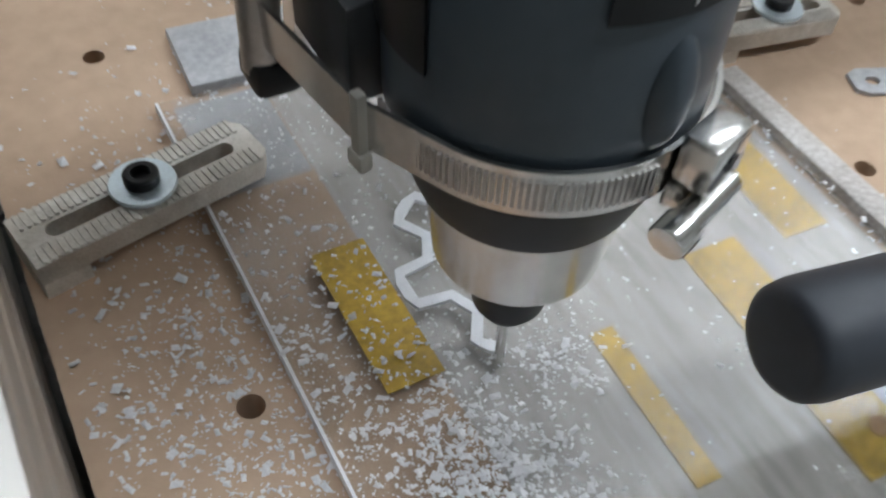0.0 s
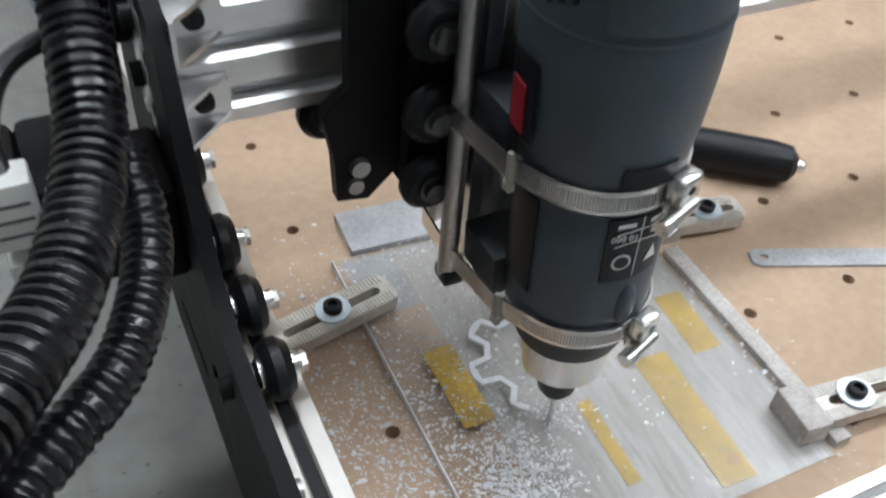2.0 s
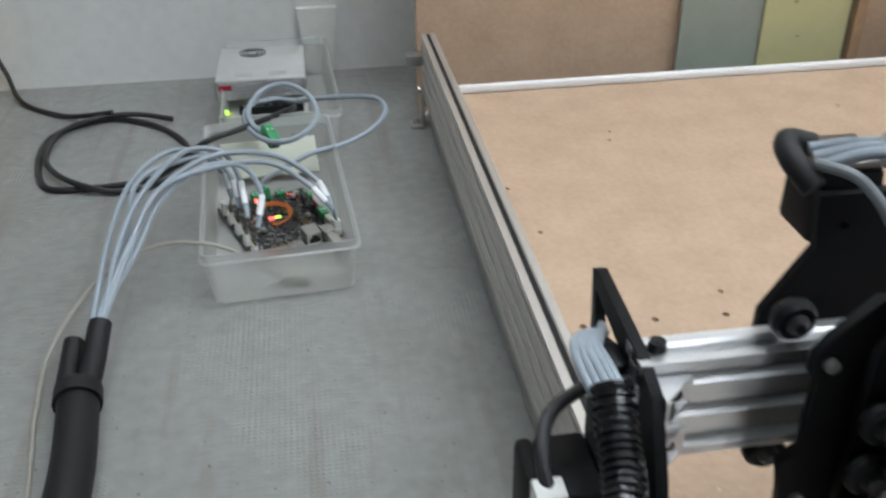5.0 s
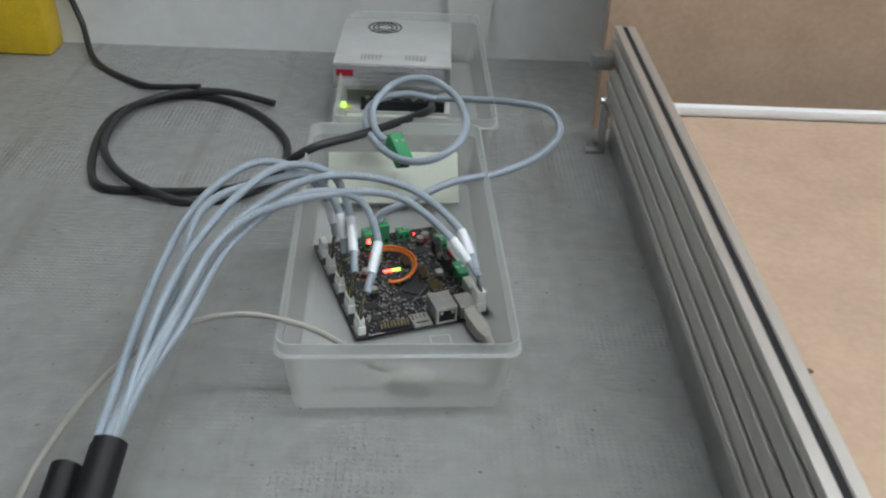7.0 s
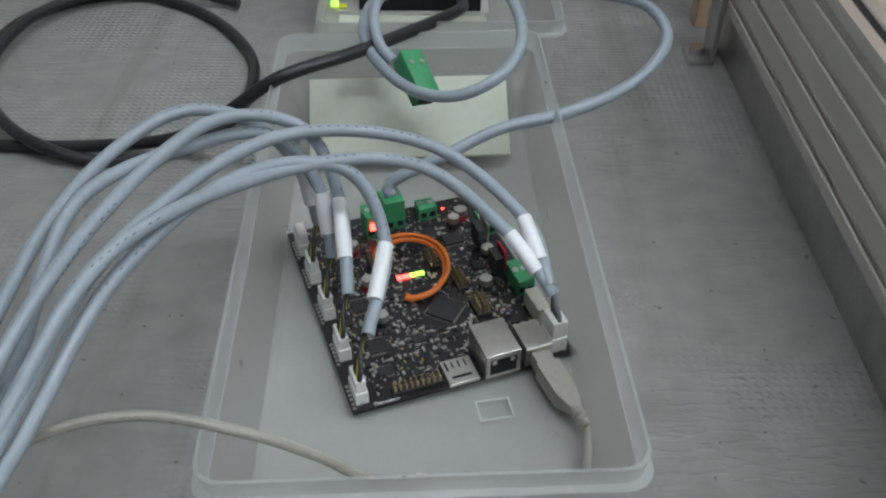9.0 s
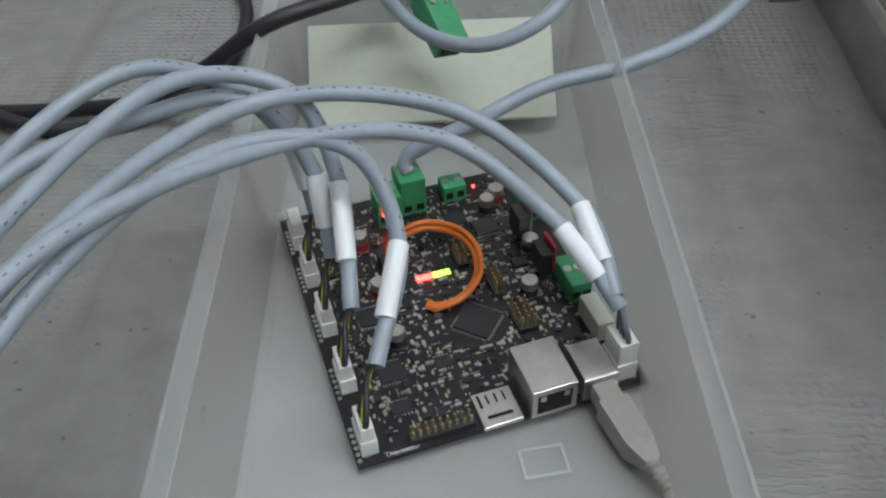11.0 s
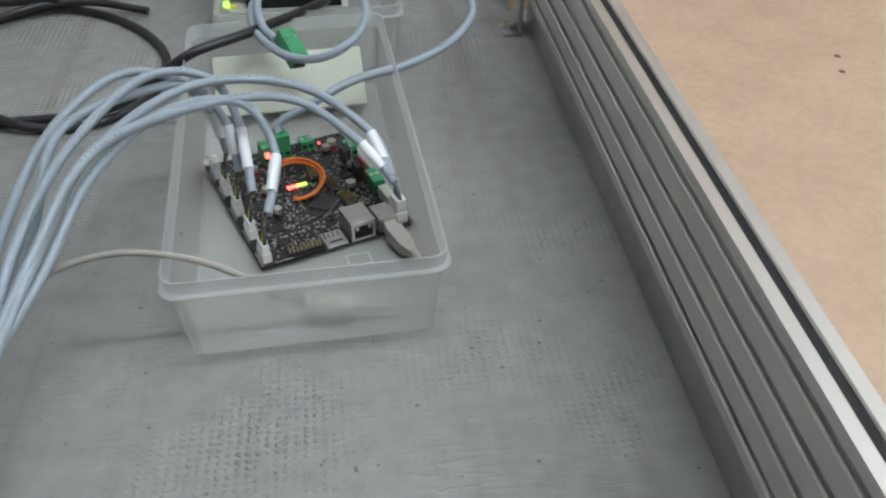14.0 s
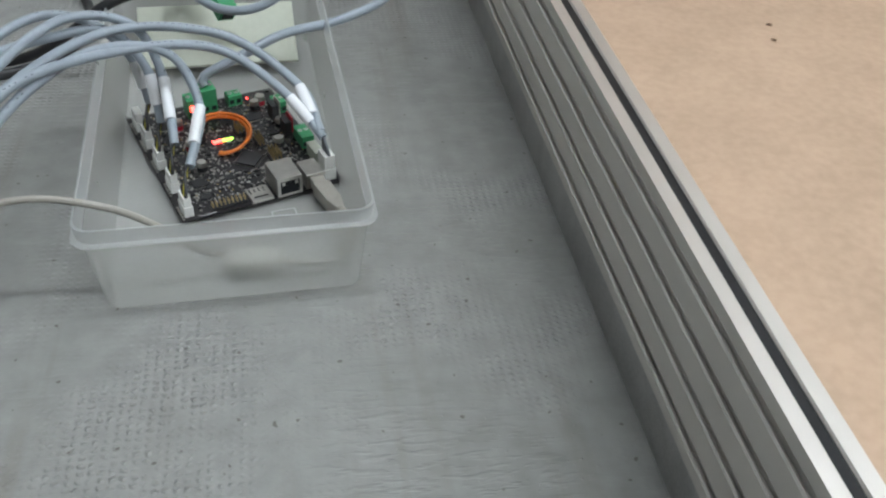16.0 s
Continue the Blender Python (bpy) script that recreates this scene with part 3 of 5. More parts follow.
def wheel(parent, p, axis, r=0.0118, w=0.0105, name="wheel", bolt=None):
    p, a = Vector(p), Vector(axis).normalized()
    m = Matrix.Translation(p) @ a.to_track_quat("Z", "Y").to_matrix().to_4x4()
    h = w / 2
    ob = part(name, lathe(B(), [(r * 0.55, -h), (r * 0.78, -h), (r, -h * 0.35), (r, h * 0.35), (r * 0.78, h), (r * 0.55, h)], 28, m), TOOLBLACK, parent, "black plastic roller")
    b = lathe(B(), [(0.0028, -h - 0.004), (r * 0.5, -h - 0.001), (r * 0.5, h + 0.001), (0.0042, h + 0.0012), (0.0042, h + 0.0038), (0.0028, h + 0.0042)], 18, m)
    part("bearing", b, bolt or STEEL, ob, "metal bearing and bolt")
    return ob


def gantry():
    e = empty("gantry", "moving gantry with black side plate and bright slotted beam", "gantry")
    m = pose(-0.006, BEAM_Y, BEAM_Z0) @ Matrix(((0, 0, 1, 0), (1, 0, 0, 0), (0, 1, 0, 0), (0, 0, 0, 1))) @ Matrix.Diagonal((1.1, 1.033, 1, 1))
    part("beam", prism(B(), vslot(0.02, 0.06), 0, 0.779, m), ALU_X, e, "bright slotted aluminium beam", None)
    side = Matrix(((0, 0, 1, 0), (1, 0, 0, 0), (0, 1, 0, 0), (0, 0, 0, 1)))
    for x in (-0.0055, 0.7735):
        out = [(0.187, 0.258), (0.180, 0.262), (0.11, 0.256), (0.088, 0.248), (0.070, 0.212), (0.055, 0.172), (0.030, 0.154), (-0.046, 0.150), (-0.050, 0.146), (-0.050, 0.055), (-0.04, 0.04), (0.16, 0.04), (0.172, 0.055), (0.178, 0.2)]
        bm = holed("side_plate", out, [[(0.179, 0.249), (0.168, 0.248), (0.128, 0.240), (0.172, 0.222)], ring(0.06, 0.1, 0.009), slot(-0.03, 0.0, 0.09, 0.004), slot(0.09, 0.13, 0.075, 0.004)], 0, 0.006)
        place(bm, bm.verts[:], Matrix.Translation((x, 0, 0)) @ side)
        part("side_plate", bm, BLACK, e, "black machined side plate with a triangular opening", None)
    for y, z in ((0.0274, 0.1405), (0.0601, 0.1405), (0.097, 0.1405), (0.15, 0.1405)):
        wheel(e, (0.010, y, z), (1, 0, 0))
        part("hex_nut", cyl(B(), (0.0172, y, z), (0.0210, y, z), 0.0042, seg=6), STEEL_D, e, "bright hexagon nut")
        part("axle_spacer", cyl(B(), (0.0005, y, z), (0.0042, y, z), 0.0042, seg=14), STEEL_D, e, "bright axle spacer")
    for y in (-0.04, 0.14):
        wheel(e, (0.010, y, 0.0355), (1, 0, 0))
    for y, z in ((0.115, 0.235), (0.115, 0.212), (-0.03, 0.128), (0.03, 0.135)):
        screw(e, (-0.0055, y, z), (-1, 0, 0), 0.0048, 0.0045, TOOLBLACK)
    for y, z in ((-0.02, 0.138), (0.078, 0.160)):
        screw(e, (0.0005, y, z), (1, 0, 0), 0.0040, 0.003, STEEL_D)
    # angle brackets between plate and beam
    for z in (0.197, 0.230):
        b = box(B(), 0.0006, 0.0022, 0.0825, 0.102, z, z + 0.018)
        prism(b, [(0.0006, 0.1018), (0.021, 0.1018), (0.0006, 0.0825)], z, z + 0.0018)
        prism(b, [(0.0006, 0.1018), (0.021, 0.1018), (0.0006, 0.0825)], z + 0.0162, z + 0.018)
        box(b, 0.0006, 0.021, 0.1002, 0.1018, z + 0.002, z + 0.016)
        part("corner_bracket", b, ALU_X, e, "cast aluminium corner bracket", None)
        screw(e, (0.011, 0.1, z + 0.009), (0, -1, 0), 0.004, 0.003, TOOLBLACK)
    screw(e, (0.006, 0.1145, BEAM_Z1), (0, 0, 1), 0.0048, 0.005, TOOLBLACK)
    # drive motor on the outside of the plate
    mo = part("drive_motor", box(B(), -0.0525, -0.0245, 0.080, 0.126, 0.150, 0.197, 0.004), BLACK, e, "black stepper motor")
    for x0, x1 in ((-0.0245, -0.0155), (-0.0625, -0.0525)):
        part("end_cap", box(B(), x0, x1, 0.080, 0.126, 0.150, 0.197, 0.004), BLACK, mo, "black end cap")
    part("mount", box(B(), -0.0155, -0.0056, 0.082, 0.124, 0.142, 0.184, 0.002), BLACK, e)
    part("connector", box(B(), -0.0645, -0.0490, 0.066, 0.0797, 0.187, 0.213, 0.0015), WHITE, mo, "white plug with a printed label")
    for k in range(3):
        part("print_bar", box(B(), -0.0625, -0.0510, 0.0655, 0.0659, 0.193 + 0.006 * k, 0.1940 + 0.006 * k), CABLE_D, mo, "grey line of print", None)
    part("plug", box(B(), -0.0635, -0.0500, 0.068, 0.0797, 0.168, 0.179, 0.0015), WHITE, mo, "small white plug")
    part("motor_cable", tube(B(), [(-0.057, 0.074, 0.210), (-0.0575, 0.086, 0.220), (-0.049, 0.106, 0.228), (-0.029, 0.119, 0.231), (-0.014, 0.122, 0.232)], 0.0036, 10), BLKC, e, "black motor cable")
    # grey cables bending over the plate
    for k in range(5):
        o = 0.0036 * k
        part("cable", tube(B(), [(-0.0315 + o, 0.092, 0.2495 - 0.001 * abs(k - 2)), (-0.0345 + o, 0.108, 0.2555 - 0.001 * abs(k - 2)), (-0.0335 + o * 0.9, 0.124, 0.256 - 0.001 * k), (-0.024 + o * 0.6, 0.138, 0.251 - 0.001 * k), (-0.008, 0.150 + o * 0.5, 0.241)], 0.0024, 10), CABLE, e, "grey cable bending over the plate")
    part("cable_clip", box(B(), -0.016, -0.0056, 0.118, 0.14, 0.222, 0.244, 0.003), TOOLBLACK, e)
    return e


def carriage():
    e = empty("spindle_carriage", "black sliding carriage with rollers and vertical drive", "machine carriage")
    flat = Matrix(((1, 0, 0, 0), (0, 0, -1, 0), (0, 1, 0, 0), (0, 0, 0, 1)))

    def plate(name, outline, holes, y0, y1, label=""):
        bm = holed(name, outline, holes, -y1, -y0)
        place(bm, bm.verts[:], flat)
        return part(name, bm, BLACK, e, label, None)

    plate("front_plate", [(0.0545, 0.186), (0.0555, 0.166), (0.068, 0.164), (0.078, 0.174), (0.086, 0.160), (0.14, 0.160), (0.150, 0.18), (0.150, 0.285), (0.14, 0.300), (0.082, 0.300), (0.062, 0.281), (0.056, 0.272), (0.056, 0.262), (0.060, 0.255), (0.060, 0.215), (0.0505, 0.207)], [ring(0.1, 0.29, 0.004)], 0.076, 0.082, "black front plate")
    plate("rear_plate", [(0.064, 0.19), (0.145, 0.19), (0.145, 0.28), (0.13, 0.318), (0.083, 0.318), (0.087, 0.287), (0.064, 0.25)], [ring(0.1, 0.30, 0.0025)], 0.142, 0.148, "black rear plate")
    plate("inner_plate", [(0.078, 0.172), (0.1, 0.165), (0.136, 0.165), (0.14, 0.30), (0.1, 0.305), (0.078, 0.28)], [], 0.064, 0.070, "black inner plate")
    for x in (0.064, 0.145):
        for z in (0.267, 0.181):
            wheel(e, (x, 0.1125, z), (0, 1, 0), bolt=DARKBOLT)
            screw(e, (x, 0.076, z), (0, -1, 0), 0.0040, 0.0030, STEEL_D)
    for z in (0.246, 0.214, 0.184):
        wheel(e, (0.083, 0.0555, z), (0, -1, 0), 0.0112, 0.009, bolt=DARKBOLT)
    screw(e, (0.0625, 0.076, 0.172), (0, -1, 0), 0.0034, 0.002, STEEL_D)
    # vertical slotted rail that carries the rotary tool
    m = pose(0.0955, 0.046, 0.145)
    part("vertical_rail", prism(B(), vslot(0.04, 0.02), 0, 0.175, m), ALU_X, e, "slotted aluminium vertical rail", None)
    part("guide_rod", cyl(B(), (0.0895, 0.047, 0.143), (0.0895, 0.047, 0.262), 0.0038), STEEL_D, e, "dull steel guide rod")
    part("lead_screw", cyl(B(), (0.115, 0.058, 0.20), (0.115, 0.058, 0.327), 0.004), STEEL_D, e)
    part("coupling", lathe(B(), [(0.005, 0.308), (0.0095, 0.309), (0.0095, 0.325), (0.005, 0.326)], 24, pose(0.113, 0.06, 0)), STEEL, e, "bright shaft coupling")
    part("top_block", box(B(), 0.09, 0.14, 0.05, 0.082, 0.288, 0.308, 0.002), BLACK, e)
    for x in (0.0985, 0.1255):
        for y in (0.047, 0.073):
            part("spacer", cyl(B(), (x, y, 0.308), (x, y, 0.327), 0.0030, seg=12), STEEL_D, e, "bright metal spacer")
    part("lower_foot", box(B(), 0.0862, 0.0955, 0.042, 0.0525, 0.1385, 0.146, 0.002), TOOLBLACK, e)
    # stepper motor on top
    mo = part("stepper_motor", box(B(), 0.0955, 0.1285, 0.043, 0.077, 0.334, 0.368, 0.003), BLACK, e, "black stepper motor body")
    part("end_cap", box(B(), 0.0952, 0.1288, 0.0427, 0.0773, 0.327, 0.334, 0.003), BLACK, mo, "black lower end cap")
    part("end_cap", box(B(), 0.0952, 0.1288, 0.0427, 0.0773, 0.368, 0.375, 0.003), DARKCAP, mo, "dull metal end cap")
    for x in (0.0985, 0.1255):
        for y in (0.046, 0.074):
            screw(mo, (x, y, 0.375), (0, 0, 1), 0.0024, 0.001, TOOLBLACK)
    part("shaft_boss", cyl(B(), (0.112, 0.06, 0.375), (0.112, 0.06, 0.3756), 0.0032), TOOLBLACK, mo)
    part("rear_connector", box(B(), 0.087, 0.0955, 0.062, 0.074, 0.356, 0.368, 0.001), TOOLBLACK, mo)
    # x drive behind: motor and cables held to it
    xm = part("drive_motor", box(B(), 0.086, 0.122, 0.1485, 0.184, 0.285, 0.326, 0.004), BLACK, e, "black stepper motor behind the beam")
    part("end_cap", box(B(), 0.086, 0.122, 0.1485, 0.184, 0.326, 0.332, 0.003), DARKCAP, xm)
    part("cable_guide", tube(B(), [(0.066, 0.122, 0.334), (0.060, 0.135, 0.343), (0.064, 0.150, 0.346), (0.078, 0.152, 0.342)], 0.0062, 12), RUBBER, e, "black cable sleeve")
    for k in range(3):
        part("cable", tube(B(), [(0.070, 0.128 + 0.006 * k, 0.342 + 0.002 * k), (0.09, 0.122 + 0.006 * k, 0.350), (0.115, 0.11 + 0.006 * k, 0.352), (0.125, 0.095, 0.352)], 0.003, 10), CABLE, e, "grey cable")
    part("cable_tie", lathe(B(), [(0.0085, -0.0008), (0.0091, -0.0008), (0.0091, 0.0008), (0.0085, 0.0008)], 20, pose(0.1, 0.122, 0.351, 0, 90)), WHITE, e, "white cable tie")
    part("looping_cable", tube(B(), [(0.067, 0.126, 0.345), (0.078, 0.105, 0.345), (0.088, 0.085, 0.325), (0.091, 0.074, 0.295), (0.094, 0.068, 0.27), (0.1, 0.062, 0.255)], 0.0028, 10), CABLE_M, e, "grey cable hanging in front of the plate")
    part("motor_lead", tube(B(), [(0.092, 0.068, 0.362), (0.083, 0.080, 0.370), (0.081, 0.098, 0.382), (0.092, 0.114, 0.391), (0.110, 0.116, 0.388), (0.121, 0.108, 0.376), (0.122, 0.098, 0.36)], 0.0034, 10), BLKC, e, "dark lead looping over the motor")
    return e


def band(parent, z, r, tilt, name, screw_angle):
    """A worm drive hose clamp round the tool and the vertical rail behind it."""
    m = pose(AX, AY, z, tilt[0], tilt[1], 0)

    def loop(o):
        arc = [(-(r + o) * math.cos(radians(a)), -(r + o) * math.sin(radians(a))) for a in range(24, 190, 5)]
        return [(-0.036 - o, 0.056 + o), (-0.0366 - o, 0.036), (-0.0318 - o, 0.003)] + arc + [(r + o, 0.05), (r - 0.006 + o, 0.056 + o)]
    inner, outer = loop(0.0), loop(0.0009)
    bm = B()
    n = len(inner)
    vs = [[bm.verts.new((x, y, zz)) for x, y in lp] for lp, zz in ((inner, -0.0046), (outer, -0.0046), (outer, 0.0046), (inner, 0.0046))]
    for a, b in zip(vs, vs[1:] + vs[:1]):
        for i in range(n):
            bm.faces.new((a[i], a[(i + 1) % n], b[(i + 1) % n], b[i]))
    place(bm, bm.verts[:], m)
    e = part(name, bm, STEEL, parent, "bright steel hose clamp")
    b = B()
    for i in range(46):
        a = radians(screw_angle - 15 - i * 2.2)
        box(b, -0.0003, 0.0003, -0.00032, 0.00032, -0.0028, 0.0028, 0, m @ pose((r + 0.0010) * math.cos(a), (r + 0.0010) * math.sin(a), 0, 0, 0, math.degrees(a)))
    tagged(part("thread", b, STEEL_D, e, "row of narrow slots in the band", None), kind="stuff")
    hm = m @ pose((r + 0.0045) * math.cos(radians(screw_angle)), (r + 0.0045) * math.sin(radians(screw_angle)), 0, 0, 0, screw_angle + 90)
    h = part("screw_housing", box(B(), -0.0045, 0.0055, -0.0030, 0.0036, -0.0016, 0.0082, 0.0014, hm), STEEL, e, "bent screw housing")
    hole = box(B(), -0.0017, 0.0017, -0.0032, -0.0029, 0.0030, 0.0042, 0, hm)
    box(hole, -0.0007, 0.0007, -0.0033, -0.0030, 0.0022, 0.0052, 0, hm)
    part("housing_hole", hole, TOOLBLACK, h, "dark cross shaped hole", None)
    b = lathe(B(), [(0.0012, -0.0118), (0.0030, -0.012), (0.0033, -0.0115), (0.0033, -0.0075), (0.0024, -0.007), (0.0024, 0.0045), (0.0018, 0.005)], 18)
    place(b, b.verts[:], hm @ pose(0.0, -0.0022, -0.0042, 0, 84, 0))
    part("worm_screw", b, STEEL, e, "bright worm screw")
    part("housing_lip", box(B(), -0.0050, 0.0060, 0.0004, 0.0040, -0.0072, -0.0020, 0.0012, hm), STEEL, h, "curled lower lip")
    cm = m @ pose(-0.0324, 0.0012, 0, 0, 0, 190)
    b = box(B(), -0.0010, 0.0010, -0.0012, 0.0012, -0.0056, 0.0068, 0.0005, cm)
    box(b, -0.0012, 0.0014, -0.0021, 0.0021, -0.0086, -0.0048, 0.0008, cm)
    part("band_clip", b, CLIPM, e, "grey beige plastic tie over the band")
    return e


def rotary_tool():
    e = empty("rotary_tool", "slate grey rotary tool strapped upright by two steel clamps", "rotary tool")
    R = 0.0264
    z = [(0.0238, 0.149), (0.0258, 0.151), (R, 0.155), (R, 0.165), (R, 0.2135), (R - 0.0004, 0.2142), (R - 0.0004, 0.2148), (R + 0.0002, 0.2155), (0.0272, 0.225), (0.0290, 0.24), (0.0299, 0.255), (0.0302, 0.268), (0.0299, 0.2745), (0.0283, 0.279), (0.0281, 0.307), (0.0277, 0.331), (0.0271, 0.344), (0.0258, 0.3495), (0.0225, 0.352), (0.010, 0.3525)]
    b = lathe(B(), z, 56, pose(AX, AY, 0))
    part("housing", b, TOOLGREY, e, "slate grey plastic body")
    m0 = pose(AX, AY, 0)
    # rounded rib above the lower clamp
    b = B()
    bmesh.ops.create_uvsphere(b, u_segments=16, v_segments=10, radius=1.0)
    place(b, b.verts[:], m0 @ pose(0, 0, 0, 0, 0, -86) @ Matrix.Translation((R - 0.0012, 0, 0.1705)) @ Matrix.Diagonal((0.0040, 0.0042, 0.0105, 1)))
    part("rib", b, TOOLGREY, e, "raised rounded rib")
    # side recess, labels and rating plate, curved to the body
    def patch(name, a0, a1, z0, z1, r, mat, label, n=8):
        bm = B()
        rows = []
        for rr in (r - 0.0005, r):
            rows.append([[bm.verts.new((rr * math.cos(radians(a)), rr * math.sin(radians(a)), zz)) for a in [a0 + (a1 - a0) * i / n for i in range(n + 1)]] for zz in (z0, z1)])
        lo, hi = rows
        for i in range(n):
            bm.faces.new((hi[0][i], hi[0][i + 1], hi[1][i + 1], hi[1][i]))
            bm.faces.new((lo[0][i], lo[1][i], lo[1][i + 1], lo[0][i + 1]))
            bm.faces.new((lo[0][i], lo[0][i + 1], hi[0][i + 1], hi[0][i]))
            bm.faces.new((lo[1][i], hi[1][i], hi[1][i + 1], lo[1][i + 1]))
        for i in (0, n):
            bm.faces.new((lo[0][i], hi[0][i], hi[1][i], lo[1][i]))
        place(bm, bm.verts[:], m0)
        return part(name, bm, mat, e, label)
    plate = patch("rating_plate", -113, -67, 0.185, 0.2128, R + 0.0009, TOOLBLACK, "black rating plate with pale print")

    def mark(a, zz, w, h):
        a, zz = a + 5, zz + 0.0085
        bm = box(B(), -0.0001, 0.0001, -w / 2, w / 2, -h / 2, h / 2)
        place(bm, bm.verts[:], m0 @ pose(0, 0, 0, 0, 0, a) @ Matrix.Translation((R + 0.0011, 0, zz)))
        return part("print_bar", bm, SILK, plate, "pale printed line", None)
    for a, zz, w, h in ((-106, 0.2015, 0.006, 0.0016), (-83, 0.2015, 0.005, 0.0016), (-84, 0.1965, 0.0015, 0.0016), (-95, 0.199, 0.018, 0.0003), (-95, 0.194, 0.018, 0.0003), (-94, 0.191, 0.0003, 0.026)):
        mark(a, zz, w, h)
    cu = bpy.data.curves.new("print", "FONT")
    cu.body, cu.size, cu.extrude, cu.align_x, cu.align_y = "10 000", 0.0034, 0.0001, "CENTER", "CENTER"
    to = bpy.data.objects.new("print", cu)
    me = bpy.data.meshes.new_from_object(to)
    bpy.data.objects.remove(to)
    bm = B()
    bm.from_mesh(me)
    place(bm, bm.verts[:], m0 @ pose(0, 0, 0, 0, 0, -101) @ Matrix.Translation((R + 0.0013, 0, 0.205)) @ pose(0, 0, 0, 90, 0, 90) @ pose(0, 0, 0, 0, 0, 180))
    part("print", bm, SILK, plate, "printed speed figures", None)
    bm = lathe(B(), [(0.0028, -0.0001), (0.0034, -0.0001), (0.0034, 0.0001), (0.0028, 0.0001)], 24)
    place(bm, bm.verts[:], m0 @ pose(0, 0, 0, 0, 0, -100) @ Matrix.Translation((R + 0.0011, 0, 0.194)) @ pose(0, 0, 0, 0, 90, 0))
    part("print_ring", bm, SILK, plate, "pale printed ring", None)
    bm = cyl(B(), (0, 0, -0.0001), (0, 0, 0.0003), 0.0026)
    place(bm, bm.verts[:], m0 @ pose(0, 0, 0, 0, 0, -100) @ Matrix.Translation((R + 0.0011, 0, 0.194)) @ pose(0, 0, 0, 0, 90, 0))
    part("print_centre", bm, TOOLBLACK, plate, "dark middle of the printed ring", None)
    bm = prism(B(), [(-0.0028, -0.0026), (0.0028, -0.0026), (0.0008, 0.0034)], -0.0001, 0.0001)
    place(bm, bm.verts[:], m0 @ pose(0, 0, 0, 0, 0, -76) @ Matrix.Translation((R + 0.0011, 0, 0.194)) @ pose(0, 0, 0, 0, 90, 0) @ pose(0, 0, 0, 0, 0, 90))
    part("print_triangle", bm, SILK, plate, "pale printed triangle", None)
    patch("brand_plate", -112, -76, 0.2265, 0.234, 0.0292, TOOLBLACK, "small black plate")
    patch("dark_panel", -206, -164, 0.170, 0.212, R + 0.0008, TOOLBLACK, "black side panel")
    patch("label_panel", -196, -170, 0.234, 0.262, 0.0312, TOOLBLACK, "black narrow label")
    patch("red_label", -191, -177, 0.236, 0.253, 0.0318, RED, "red label")
    # vents: black pieces on the closed body stand for shaded openings
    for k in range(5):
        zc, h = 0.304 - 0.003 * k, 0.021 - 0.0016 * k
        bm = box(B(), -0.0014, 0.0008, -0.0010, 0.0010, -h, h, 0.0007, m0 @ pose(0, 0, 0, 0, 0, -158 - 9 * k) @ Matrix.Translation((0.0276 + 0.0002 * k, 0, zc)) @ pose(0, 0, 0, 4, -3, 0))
        part("vent", bm, TOOLBLACK, e, "long cooling slot, its inner shade put on as black")
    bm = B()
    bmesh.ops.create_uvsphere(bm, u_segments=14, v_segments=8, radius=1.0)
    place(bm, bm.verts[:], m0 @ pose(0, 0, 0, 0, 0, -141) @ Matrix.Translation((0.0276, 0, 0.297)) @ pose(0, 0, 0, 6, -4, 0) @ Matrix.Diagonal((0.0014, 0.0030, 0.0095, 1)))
    part("vent_opening", bm, TOOLBLACK, e, "oval opening, its inner shade put on as black")
    patch("seam_ring", -230, 130, 0.2747, 0.2757, 0.0303, TOOLGREY, "moulded seam", 48)
    patch("grip_panel", -136, 8, 0.2785, 0.3300, 0.0298, TOOLGREY, "raised smooth grip panel", 28)
    # recess under the cap is only its shade, laid on as black patches
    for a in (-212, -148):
        patch("top_recess_shade", a, a + 24, 0.3345, 0.3485, 0.0280, TOOLBLACK, "black patch for the shade in the cap recess", 6)
    # nose
    part("collar", lathe(B(), [(0.0150, 0.1335), (0.0208, 0.134), (0.0228, 0.140), (0.0245, 0.147), (0.022, 0.1492)], 44, m0), TOOLBLACK, e, "black tapered nose")
    part("nose_ring", lathe(B(), [(0.0085, 0.1118), (0.0158, 0.112), (0.0172, 0.1135), (0.0194, 0.1333), (0.014, 0.1334)], 44, m0), STEEL, e, "bright steel ring")
    part("collet_nut", lathe(B(), [(0.0030, 0.0885), (0.0056, 0.0898), (0.0080, 0.094), (0.0092, 0.1117), (0.007, 0.1118)], 32, m0), TOOLBLACK, e, "black collet nut")
    part("cutter", lathe(B(), [(0.0006, BED + 0.001), (0.0012, BED + 0.003), (0.0013, 0.085), (0.0018, 0.0852), (0.0018, 0.0895)], 12, m0), STEEL, e, "thin steel cutter")
    # saddle pads between tool and rail
    for z0 in (0.1645, 0.229):
        part("saddle", box(B(), AX - 0.0305, AX + 0.016, AY + 0.009, 0.0455, z0 - 0.012, z0 + 0.007, 0.0015), TOOLDARK, e, "black saddle plate")
    band(e, 0.1560, R + 0.0008, (0, 0), "lower_hose_clamp", -72)
    band(e, 0.2205, R + 0.0012, (0, 0), "upper_hose_clamp", -72)
